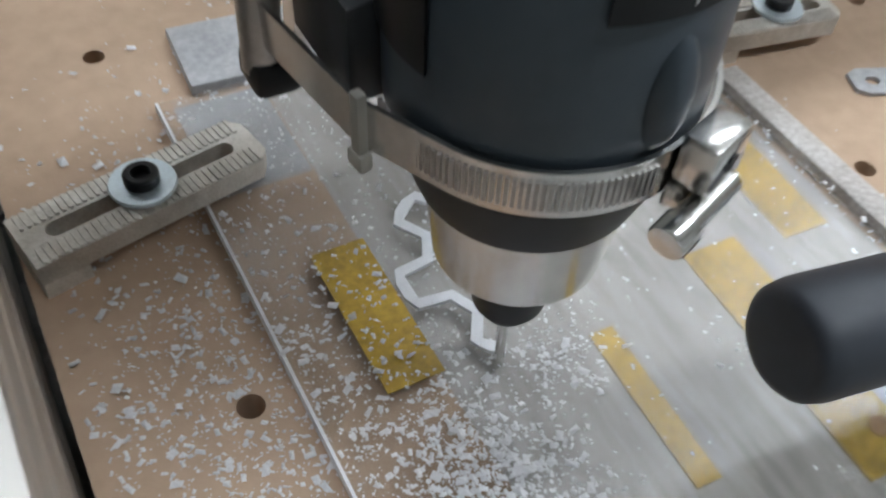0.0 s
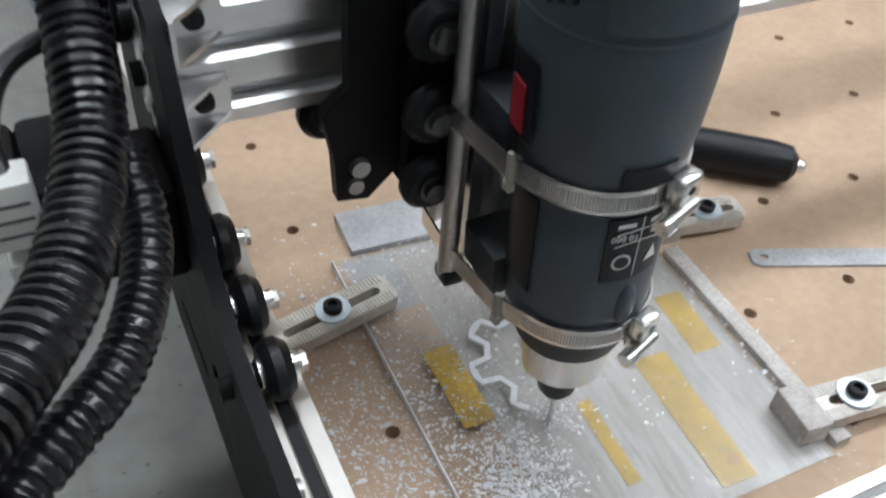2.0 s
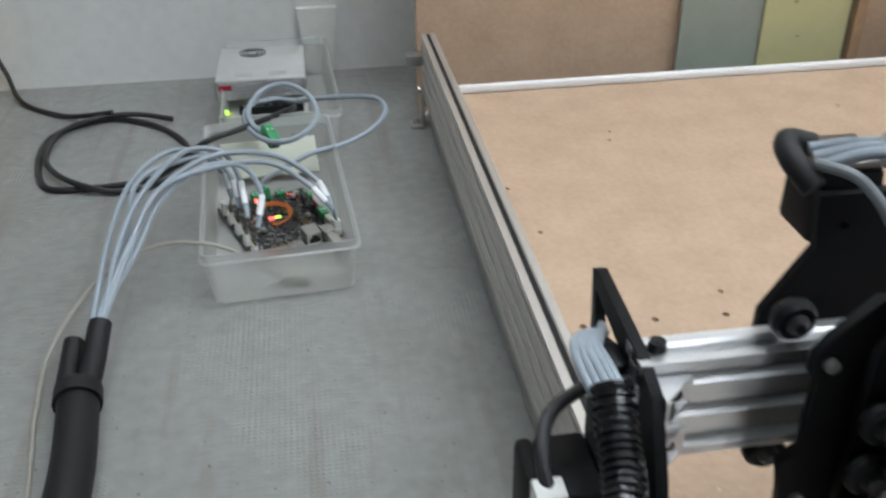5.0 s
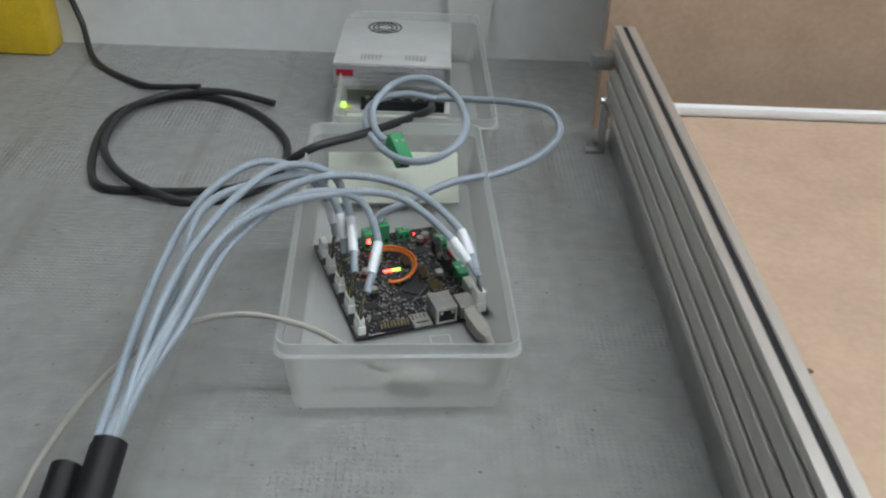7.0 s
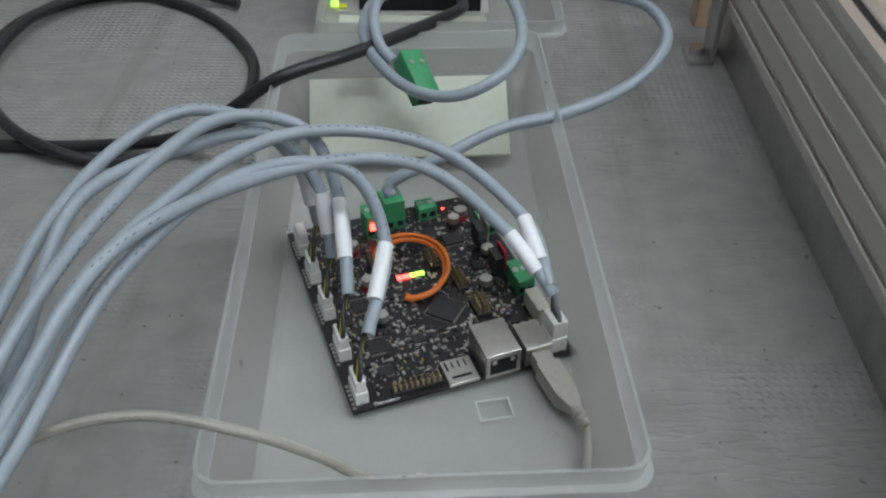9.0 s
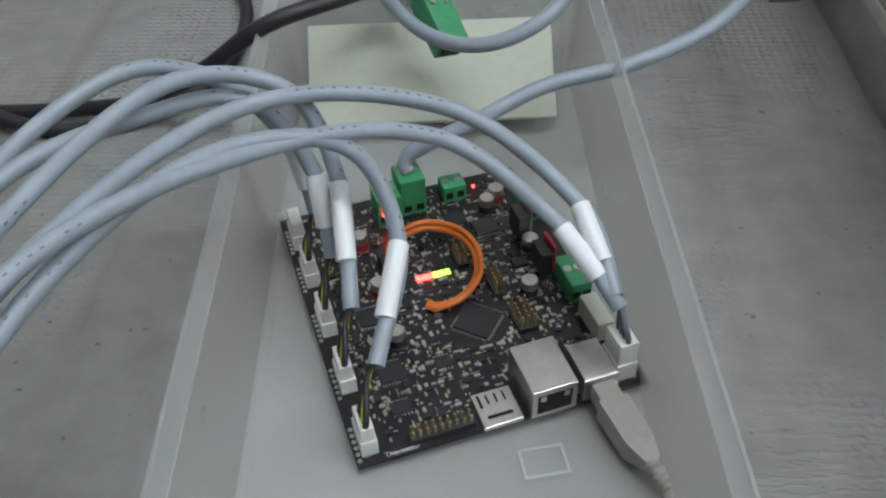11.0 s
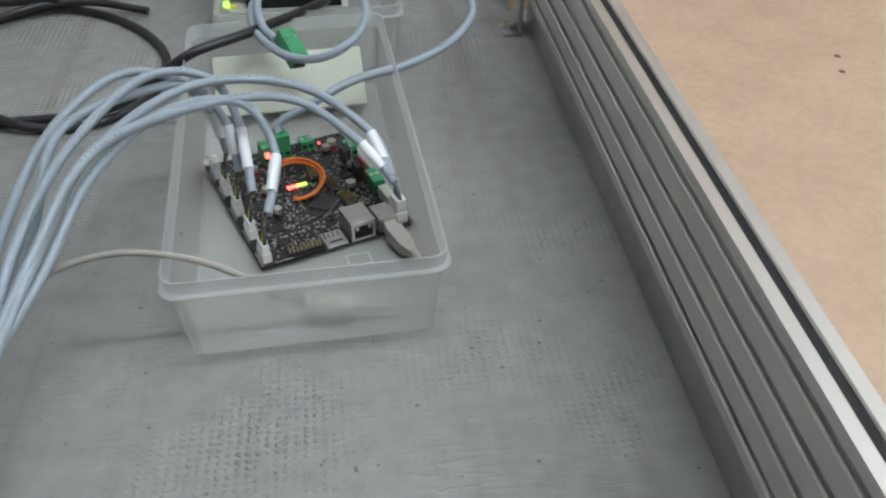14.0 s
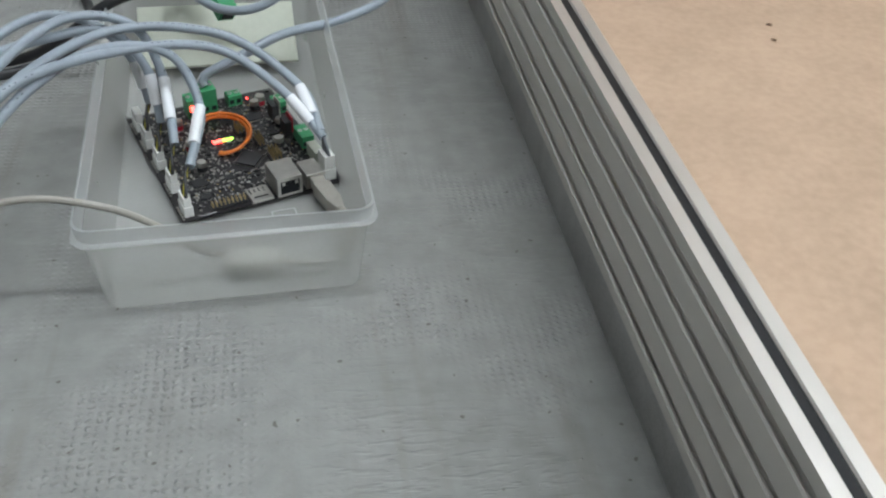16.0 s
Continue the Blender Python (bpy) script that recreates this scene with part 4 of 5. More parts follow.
    # power cord
    part("strain_relief", lathe(B(), [(0.0185, 0.3515), (0.0172, 0.357), (0.0122, 0.364), (0.0086, 0.369), (0.0072, 0.391), (0.0060, 0.419), (0.0054, 0.424)], 24, pose(AX + 0.003, AY, 0)), RUBBER, e, "black rubber strain relief")
    part("power_cord", tube(B(), [(AX + 0.003, AY, 0.42), (AX + 0.007, AY + 0.005, 0.45), (AX + 0.03, AY + 0.02, 0.48), (AX + 0.12, AY + 0.05, 0.47), (AX + 0.24, AY + 0.10, 0.41), (AX + 0.25, 0.15, 0.33), (AX + 0.185, 0.16, 0.2905), (AX + 0.13, 0.16, 0.2845), (AX + 0.08, 0.16, 0.281), (AX + 0.03, 0.158, 0.288), (AX - 0.005, 0.155, 0.305)], 0.0048, 12), RUBBER, e, "black power cord")
    return e


def hose():
    e = empty("cable_hose", "black corrugated hose carrying cables to the machine", "hose")
    p = [(-0.024, 0.098, 0.254), (-0.026, 0.08, 0.242), (-0.031, 0.05, 0.229), (-0.046, 0.008, 0.222), (-0.066, -0.025, 0.223), (-0.088, -0.055, 0.222), (-0.125, -0.10, 0.205), (-0.18, -0.165, 0.15), (-0.24, -0.21, 0.085), (-0.295, -0.20, 0.035), (-0.335, -0.13, 0.0105), (-0.355, 0.0, 0.0105), (-0.362, 0.15, 0.0105)]
    part("corrugated_tube", tube(B(), p, 0.0098, 20, 0.001, 0.0009, 0.0044), HOSE, e, "", 60)
    q = [(-0.0215, 0.066, 0.215), (-0.0225, 0.034, 0.204), (-0.038, -0.004, 0.200), (-0.068, -0.038, 0.203), (-0.097, -0.077, 0.195), (-0.138, -0.121, 0.173), (-0.196, -0.171, 0.122), (-0.25, -0.205, 0.062), (-0.30, -0.185, 0.018), (-0.335, -0.10, 0.008), (-0.34, 0.05, 0.008)]
    part("second_tube", tube(B(), q, 0.0070, 16, 0.0012, 0.0006, 0.004), HOSE, e, "thinner corrugated tube", 60)
    part("outer_sleeve", tube(B(), [(-0.362, 0.14, 0.0185), (-0.361, 0.25, 0.0185), (-0.364, 0.33, 0.0185), (-0.370, 0.385, 0.0195), (-0.374, 0.415, 0.0215)], 0.0175, 22), RUBBER, e, "smooth black outer sleeve")
    part("collar", tube(B(), [(-0.3735, 0.412, 0.0225), (-0.3755, 0.428, 0.0235)], 0.0205, 22), RUBBER, e, "black collar")
    part("end_tube", tube(B(), [(-0.368, 0.425, 0.0245), (-0.3665, 0.46, 0.032), (-0.3645, 0.497, 0.045)], 0.0105, 18), RUBBER, e, "black tube end with the cables")
    part("end_tube", tube(B(), [(-0.387, 0.422, 0.021), (-0.388, 0.455, 0.026), (-0.388, 0.487, 0.034)], 0.0092, 16), RUBBER, e, "second black tube end")
    return e


def nozzle():
    e = empty("vacuum_nozzle", "dark grey vacuum nozzle withdrawn from the cutting area", "vacuum nozzle")
    b = lathe(B(), [(0.0088, 0.0), (0.0105, 0.0005), (0.0118, 0.002), (0.0125, 0.0055), (0.0128, 0.06), (0.0135, 0.16)], 40, pose(0, 0, 0, 0, 90, 0))
    part("pipe", b, PIPE, e, "dark grey plastic pipe")
    return e


# ---- the electronics on the bench ----
def tray(y0, y1, zbase, label, turn=0.0):
    """An open frosted box: floor, four sloping walls and a turned rim."""
    e = empty("plastic_box", label, "storage box", "clear boxes")
    xa, xb = -0.2725, -0.1275
    h = 0.0635
    r = 0.010
    t = 0.0016
    turned = pose(-0.2, y0, 0, 0, 0, turn) @ pose(0.2, -y0, 0)

    def loop(o, z, rad, n=5):
        pts = []
        for cx, cy, a0 in ((xb + o - rad, y1 + o - rad, 0), (xa - o + rad, y1 + o - rad, 90), (xa - o + rad, y0 - o + rad, 180), (xb + o - rad, y0 - o + rad, 270)):
            for i in range(n + 1):
                a = radians(a0 + 90 * i / n)
                pts.append(turned @ Vector((cx + rad * math.cos(a), cy + rad * math.sin(a), z)))
        return pts

    def skin(levels):
        bm = B()
        rings = [[bm.verts.new(p) for p in loop(*lv)] for lv in levels]
        n = len(rings[0])
        for a, b in zip(rings, rings[1:]):
            for i in range(n):
                bm.faces.new((a[i], a[(i + 1) % n], b[(i + 1) % n], b[i]))
        bm.faces.new(rings[-1])
        bm.faces.new(list(reversed(rings[0])))
        return bm
    part("body", skin([(-0.002, zbase, 0.008), (0.0, zbase + 0.002, 0.009), (0.0052, zbase + h - 0.010, r), (0.0038, zbase + h - 0.010, r - t), (-0.001, zbase + 0.003, 0.008), (-0.003, zbase + 0.0018, 0.007)]), BOXM, e, "frosted clear body")
    bm = B()
    prof = [(0.0042, h - 0.0100), (0.0092, h - 0.0104), (0.0094, h - 0.0094), (0.0068, h - 0.0088), (0.0076, h), (0.0064, h)]
    rings = [[bm.verts.new(p) for p in loop(o, zbase + z, 0.010)] for o, z in prof]
    n = len(rings[0])
    for a, b in zip(rings, rings[1:] + rings[:1]):
        for i in range(n):
            bm.faces.new((a[i], a[(i + 1) % n], b[(i + 1) % n], b[i]))
    part("rim", bm, RIMM, e, "thick whitish rim")
    return e


K = 0.00105
BORD = pose(-0.2342, 0.648, 0.0045, 0, 0, 20.8) @ Matrix.Diagonal((K, K, K, 1))


def circuit_board():
    """In millimetres of the board, 105 wide and 129 deep."""
    e = empty("controller_board", "black motor controller circuit board lying in the clear box", "circuit board")
    e.matrix_basis = pose(-0.2342, 0.648, 0.0048, 0, 0, 20.8)
    rnd = random.Random(4)

    def mm(bm):
        place(bm, bm.verts[:], Matrix.Diagonal((K, K, K, 1)))
        return bm

    def p(name, bm, mat, label="", smooth=None, parent=None):
        return part(name, mm(bm), mat, parent or e, label, smooth)
    holes = [ring(4, 4, 1.6), ring(101, 4, 1.6), ring(4, 125, 1.6), ring(101, 125, 1.6)]
    p("board", holed("board", [(0, 0), (105, 0), (105, 129), (0, 129)], holes, 0, 1.6), PCB)
    z = 1.62
    b = box(B(), 60, 76.5, -1.5, 20, z, z + 13.4, 0.3)
    rj = p("network_socket", b, TIN, "tinned network socket")
    p("opening", box(B(), 62, 74.5, -1.62, -1.52, z + 2.0, z + 11, 0), TOOLBLACK, "dark socket opening", parent=rj)
    for x in (63, 71.5):
        p("contact_tab", box(B(), x, x + 2, -1.66, -1.6, z + 8, z + 10.6), TIN, parent=rj)
    us = p("usb_socket", box(B(), 79.5, 91.5, -0.5, 16, z, z + 11, 0.3), TIN, "tinned usb socket")
    p("shell_lip", box(B(), 79, 92, -1.2, -0.52, z + 8.6, z + 11.2, 0.2), TIN, "bright lip", parent=us)
    # plug and its grey beige cable end
    b = box(B(), 81.5, 89.8, -9, -1.3, z + 1.6, z + 9.4, 0.5)
    pl = p("usb_plug", b, USBC, "beige moulded plug", 30)
    b = B()
    for x, y, w, h in ((85.6, -9, 10.5, 9.6),):
        pts = [(w / 2, h / 2), (-w / 2, h / 2), (-w / 2, -h / 2), (w / 2, -h / 2)]
        rings = []
        for yy, s, dx in ((-9, 1, 0), (-26, 0.92, 1), (-31, 0.62, 1.8), (-33, 0.5, 2.2)):
            rings.append([b.verts.new((x + dx + px * s, yy, z + 5.5 + pz * s - (0 if yy > -20 else 1.2))) for px, pz in pts])
        for q, r in zip(rings, rings[1:]):
            for i in range(4):
                b.faces.new((q[i], q[(i + 1) % 4], r[(i + 1) % 4], r[i]))
        b.faces.new(rings[0])
        b.faces.new(rings[-1])
    p("plug_grip", b, USBC, "beige tapered grip", parent=pl)
    p("strain_relief", tube(B(), [(87.8, -32.5, z + 4.2), (88.6, -38, z + 3.2), (89.2, -43, z + 3)], 2.7, 12, 0.5, 0.35, 2.4), USBC, "ribbed strain relief", 60, pl)
    # card socket
    sd = p("card_socket", box(B(), 43.5, 57.5, -1, 13.5, z, z + 1.9, 0.2), TIN, "tinned card socket")
    b = box(B(), 45, 46, 7, 12.5, z + 1.92, z + 2.0)
    for x in (48, 51, 54):
        box(b, x, x + 0.7, 8, 12, z + 1.92, z + 2.0)
    box(b, 46, 55, 2, 3.4, z + 1.92, z + 2.0)
    p("card_slots", b, TOOLBLACK, parent=sd)

    def header(x0, y0, nx, ny, dx=2.54, dy=2.54, h=8.0, base=True):
        hd = p("pin_header", box(B(), x0 - 1.2, x0 + dx * (nx - 1) + 1.2, y0 - 1.2, y0 + dy * (ny - 1) + 1.2, z, z + 2.4), CHIP, "black pin header")
        b = B()
        for i in range(nx):
            for j in range(ny):
                box(b, x0 + i * dx - 0.35, x0 + i * dx + 0.35, y0 + j * dy - 0.35, y0 + j * dy + 0.35, z + 2.4, z + h)
        p("pin_row", b, GOLD, "gilded contact row", parent=hd)
    header(20, 3.2, 9, 2, h=5.5)
    header(72, 36, 3, 5)
    header(70, 56, 2, 5)
    header(62, 76, 2, 4)
    # white motor connectors along one edge with wires
    for k, y in enumerate((9, 36, 64, 91, 114)):
        c = p("motor_connector", box(B(), 2.2, 8.0, y - 6.0, y + 6.0, z, z + 7.0, 0.3), WHITE, "white motor connector")
        p("plug", box(B(), 2.8, 7.4, y - 5.4, y + 5.4, z + 7.05, z + 13.5, 0.3), WHITE, "white plug", parent=c)
        if k < 4:
            for j, mt in enumerate((BLKC, YELLOW, BLKC, BLKC)):
                yy = y - 4 + 2 * j
                p("lead", tube(B(), [(5, yy, z + 13), (5.6, yy + 0.4, z + 17), (9 + 0.4 * j, y + 6 + 0.3 * j, z + 23), (12, y + 9, z + 27)], 1.15, 6, 1.5), mt, "thin motor lead", 60, c)
        b = B()
        for j in range(6):
            cyl(b, (1.2, y - 7 + 2.6 * j, z), (1.2, y - 7 + 2.6 * j, z + 0.5), 0.8, seg=8)
        p("solder_pads", b, TIN, "tinned pads", parent=c)
    c = p("end_connector", box(B(), 93.5, 101.5, 3, 15, z, z + 8, 0.3), WHITE, "white connector")
    p("plug", box(B(), 94, 101, 3.6, 14.4, z + 8.05, z + 17.5, 0.3), WHITE, "white plug", parent=c)
    for j in range(4):
        p("lead", tube(B(), [(97.5, 5 + 2.4 * j, z + 17), (97.2, 6 + 2 * j, z + 21), (97.5, 13, z + 27)], 1.1, 6, 1.5), BLKC if j % 2 else CABLE_D, "thin lead", 60, c)
    c = p("side_connector", box(B(), 95.5, 102, 22, 38, z, z + 9, 0.3), CREAM, "cream connector")
    # green terminal blocks
    def terminal(x, y, w, d, h, n, turned=False):
        c = p("terminal_block", box(B(), x, x + w, y, y + d, z, z + h, 0.4), GREEN, "green screw terminal")
        for i in range(n):
            u = x + w * (i + 0.5) / n
            p("wire_entry", box(B(), u - 1.6, u + 1.6, y - 0.06, y - 0.01, z + 2.0, z + 5.2), TOOLBLACK, "dark wire opening", parent=c)
            p("screw_head", cyl(B(), (u, y + d * 0.55, z + h), (u, y + d * 0.55, z + h + 0.25), 1.7, seg=12), TIN, "small screw", parent=c)
        return c
    terminal(38.5, 110, 10.5, 12, 14, 2)
    terminal(49.5, 113, 11, 13, 18, 2)
    terminal(69, 115, 10, 9, 8, 2)
    terminal(95, 43, 8.5, 17, 9, 2)
    terminal(95.5, 92, 8, 12, 9, 2)
    # chips with tinned legs
    def chip(x, y, w, d, h=1.2, legs=True, turn=0.0, name="chip"):
        m = pose(x, y, 0, 0, 0, turn)
        c = p(name, box(B(), -w / 2, w / 2, -d / 2, d / 2, z + 0.1, z + h, 0.15, m), CHIP, "black chip")
        if legs:
            b = B()
            n = max(3, int(w / 1.1))
            for i in range(n):
                u = -w / 2 + w * (i + 0.5) / n
                for s in (-1, 1):
                    box(b, u - 0.25, u + 0.25, s * (d / 2 + 0.55) - 0.55, s * (d / 2 + 0.55) + 0.55, z, z + 0.35, 0, m)
            p("legs", b, TIN, "tinned legs", parent=c)
        return c
    c = chip(58.5, 46.5, 14, 14, 1.4, True, 45, "processor")
    b = B()
    for i in range(20):
        for s in (-1, 1):
            box(b, s * 7.5 - 0.6, s * 7.5 + 0.6, -6.8 + 0.7 * i, -6.5 + 0.7 * i, z, z + 0.35, 0, pose(58.5, 46.5, 0, 0, 0, 45))
    p("side_legs", b, TIN, parent=c)
    chip(20, 18, 7, 5)
    for y in (34, 62, 88, 108):
        chip(21, y, 9, 9, 1.0, True, 0, "motor_driver")
        chip(13.5, y - 9, 2.5, 5, 1.2, False, 0, "sense_resistor")
    chip(36, 84, 8, 13, 7, False, 0, "relay")
    chip(80, 95, 10, 9)
    chip(70, 103, 8, 7, 1.6, False, 0, "inductor")
    chip(85, 70, 6, 5)
    chip(40, 32, 6, 5)
    # capacitors
    for x, y, r, h in ((82, 53, 3.4, 8), (90, 109, 3.4, 8), (84, 104, 3.2, 8), (28, 100, 3.2, 8), (28, 72, 3.2, 8), (92, 76, 3.4, 7), (27, 46, 3.2, 8)):
        c = p("capacitor", lathe(B(), [(r * 0.9, z), (r, z + 0.6), (r, z + h - 0.5), (r * 0.9, z + h)], 20, pose(x, y, 0)), TIN, "small metal can capacitor", 40)
        p("stripe", lathe(B(), [(r + 0.04, z + 1), (r + 0.06, z + 1.1), (r + 0.06, z + h * 0.55), (r + 0.04, z + h * 0.57)], 20, pose(x, y, 0)), RED if x in (28, 90) else CHIP, "coloured band", 40, c)
    for x, y in ((91, 62), (91, 85)):
        c = p("transistor", box(B(), x - 2.4, x + 2.4, y - 5, y + 5, z + 3, z + 14, 0.2), CHIP, "black upright transistor")
        p("tab", box(B(), x + 2.42, x + 3.4, y - 5, y + 5, z + 6, z + 17, 0.1), RED if y < 70 else TIN, parent=c)
    # small parts and print, too many to count
    def clutter(name, n, sizes, mat, label, hz):
        b_v, b_f = [], []
        k = 0
        while k < n:
            x, y = rnd.uniform(10, 95), rnd.uniform(3, 125)
            if 59 < x < 93 and y < 21 or 43 < x < 59 and y < 15 or 17 < x < 44 and y < 9:
                continue
            if (x - 58) ** 2 + (y - 46) ** 2 < 130:
                continue
            w, d = rnd.choice(sizes)
            if rnd.random() < 0.5:
                w, d = d, w
            x, y = round(x / 1.3) * 1.3, round(y / 1.6) * 1.6
            o = len(b_v)
            for zz in (z - 0.01, z + hz):
                b_v += [(x - w, y - d, zz), (x + w, y - d, zz), (x + w, y + d, zz), (x - w, y + d, zz)]
            b_f += [(o + 4, o + 5, o + 6, o + 7)] + [(o + i, o + (i + 1) % 4, o + 4 + (i + 1) % 4, o + 4 + i) for i in range(4)]
            k += 1
        me = bpy.data.meshes.new(name)
        me.from_pydata([(a * K, c * K, d * K) for a, c, d in b_v], [], b_f)
        me.materials.append(mat)
        ob = new(name, me)
        ob.parent = e
        tagged(ob, label, kind="stuff")
    clutter("small_resistor", 620, [(0.45, 0.8), (0.3, 0.6), (0.6, 1.1)], TIN, "tiny tinned parts", 0.5)
    clutter("small_chip", 110, [(0.7, 1.2), (1.2, 1.6), (0.8, 0.8)], CHIP, "tiny black parts", 0.9)
    clutter("printed_mark", 420, [(0.12, 0.8), (0.15, 0.5), (0.1, 1.6)], SILK, "pale printed marks", 0.03)
    clutter("copper_pad", 90, [(0.5, 0.5), (0.9, 0.4)], GOLD, "gilded pads", 0.1)
    cu = bpy.data.curves.new("print", "FONT")
    cu.body, cu.size, cu.extrude = "Thermistor", 2.6, 0.02
    to = bpy.data.objects.new("print", cu)
    me = bpy.data.meshes.new_from_object(to)
    bpy.data.objects.remove(to)
    bm = B()
    bm.from_mesh(me)
    place(bm, bm.verts[:], pose(9.5, 0.7, z + 0.03))
    p("edge_print", bm, SILK, "white printed word Thermistor")
    # status lights
    for x, mt, nm in ((44.6, LED_R, "red"), (47, LED_R, "red"), (49, LED_R, "red"), (51.5, LED_Y, "yellow"), (54, LED_G, "green"), (56.5, LED_G, "green")):
        p("status_light", box(B(), x - 1.0, x + 1.0, 73.8, 76.2, z, z + 1.0, 0.1), mt, nm + " lit indicator")
    p("status_light", box(B(), 40.4, 43.0, 108.6, 109.9, z + 6, z + 10, 0.2), LED_R, "red lit indicator")
    p("status_light", box(B(), 84, 85, 121, 122, z, z + 0.8, 0.1), LED_R, "red lit indicator")
    # loop of orange wire standing on the board
    p("orange_wire", tube(B(), [(38, 80, 6), (36, 87, 9), (43, 95, 10), (55, 98, 9.5), (66, 91, 9), (70, 78, 8.5), (66, 64, 8), (56, 56, 6), (46, 56, 4), (43, 59, 3)], 1.25, 8, 1.2), ORANGE, "loop of orange wire", 60)
    p("orange_wire", tube(B(), [(39, 81, 4), (37, 87.5, 7), (43.5, 94, 8), (55, 96.5, 7.5), (65, 90, 7), (68.5, 78, 6.5), (64.8, 65, 6), (56, 58, 4.5), (47, 58, 3.2), (44, 61, 3)], 1.25, 8, 1.2), ORANGE, "loop of orange wire", 60)
    return e


def bw(u, v, z):
    """A place over the board, in its millimetres, in the world."""
    q = BORD @ Vector((u, v, 0))
    return (q.x, q.y, 0.0048 + z * K)


def motor_cables():
    """Grey cables from the hose end, arching over the box into the board's plugs."""
    ends = [(12, 45, 27), (12, 73, 27), (12, 100, 27), (13, 18, 27), (97.5, 13, 28), (97, 16, 31)]
    mids = [
        [(-0.352, 0.59, 0.080), (-0.333, 0.665, 0.100), (-0.297, 0.735, 0.104), (-0.262, 0.748, 0.092), (-0.2455, 0.735, 0.060)],
        [(-0.358, 0.600, 0.077), (-0.344, 0.682, 0.096), (-0.310, 0.738, 0.098), (-0.274, 0.746, 0.088), (-0.2545, 0.738, 0.062)],
        [(-0.366, 0.62, 0.076), (-0.354, 0.708, 0.093), (-0.326, 0.758, 0.096), (-0.290, 0.758, 0.090), (-0.2665, 0.757, 0.062)],
        [(-0.345, 0.575, 0.076), (-0.316, 0.642, 0.098), (-0.278, 0.705, 0.098), (-0.240, 0.727, 0.083), (-0.222, 0.711, 0.052)],
        [(-0.342, 0.575, 0.080), (-0.312, 0.645, 0.101), (-0.268, 0.714, 0.094), (-0.208, 0.736, 0.080), (-0.164, 0.720, 0.052)],
        [(-0.347, 0.58, 0.083), (-0.320, 0.655, 0.103), (-0.272, 0.734, 0.097), (-0.205, 0.750, 0.083), (-0.157, 0.729, 0.055)],
    ]
    rnd = random.Random(11)
    for k, (en, mid) in enumerate(zip(ends, mids)):
        last = bw(*en)
        a = math.radians(60 * k)
        s = (-0.3685 + 0.005 * math.cos(a), 0.492, 0.044 + 0.005 * math.sin(a))
        e = empty("motor_cable", "grey sheathed cable arching from the hose into the board", "cable", "grey motor cables")
        line = [s, *((x + rnd.uniform(-0.006, 0.006), y + rnd.uniform(-0.008, 0.004), zz + rnd.uniform(-0.006, 0.003)) for x, y, zz in mid[:3]), *mid[3:], last]
        part("sheath", tube(B(), line, 0.0031, 12, 0.004), CABLE, e, "grey plastic sheath", 60)
        path = spline(line, 0.004)
        bars = B()
        for i in range(6, len(path) - 12):
            if i % 34 < 15 and rnd.random() < 0.72:
                d = (path[i + 1] - path[i - 1]).normalized()
                side = d.cross(Vector((0.25, 0.8, 0.2))).normalized()
                m = Matrix((d, side.cross(d), side)).transposed().to_4x4()
                m.translation = path[i] + side * 0.0031
                box(bars, -0.0007, 0.0007, -0.0003, 0.0003, -0.0001, 0.00008, 0, m)
        tagged(part("sheath_print", bars, CABLE_D, e, "black printed line along the sheath", None), kind="stuff")
        m1, m2 = Vector(mid[-1]), Vector(last)
        part("marker_sleeve", tube(B(), [m1.lerp(m2, 0.0), m1.lerp(m2, 0.3) + Vector((0, 0, 0.0005)), m1.lerp(m2, 0.62)], 0.0038, 14), LABELW, e, "white marker sleeve", 60)


def box_contents():
    m = pose(-0.2165, 0.843, 0.0105, 38, 0, 4)
    thing("foam_pad", box(B(), -0.0605, 0.0605, 0.0, 0.052, 0.0, 0.004, 0.001, m), CREAM, "cream foam pad leaning inside the clear box", "pad")
    # usb lead over the box edge
    e = empty("usb_cable", "thin beige usb cable running over the box rim", "cable")
    tail = BORD @ Vector((89.2, -43, 0))
    part("lead", tube(B(), [(-0.385, 0.10, 0.003), (-0.39, 0.22, 0.003), (-0.4001, 0.329, 0.003), (-0.416, 0.43, 0.004), (-0.415, 0.50, 0.018), (-0.385, 0.555, 0.045), (-0.345, 0.584, 0.062), (-0.305, 0.594, 0.068), (-0.265, 0.592, 0.062), (-0.240, 0.594, 0.046), (-0.222, 0.598, 0.026), (-0.205, 0.601, 0.016)], 0.0021, 10), USBC, e)
    part("ferrite", tube(B(), [(-0.205, 0.601, 0.015), (-0.175, 0.5985, 0.013)], 0.0075, 16), FERRITE, e, "pale ferrite lump")
    part("lead_end", tube(B(), [(-0.175, 0.5985, 0.013), (-0.158, 0.597, 0.011), (-0.138, 0.605, 0.0085), (tail.x, tail.y, 0.0095)], 0.0022, 10), USBC, e)
    b = box(B(), -0.174, -0.158, 0.634, 0.635, 0.0045, 0.0048)
    box(b, -0.174, -0.158, 0.645, 0.646, 0.0045, 0.0048)
    box(b, -0.174, -0.173, 0.634, 0.646, 0.0045, 0.0048)
    box(b, -0.159, -0.158, 0.634, 0.646, 0.0045, 0.0048)
    place(b, b.verts[:], pose(-0.171, 0.653, 0, 0, 0, 12) @ pose(0.166, -0.640, 0))
    thing("moulded_mark", b, RIMM, "pale moulded square mark in the box floor", "marking", smooth=None)


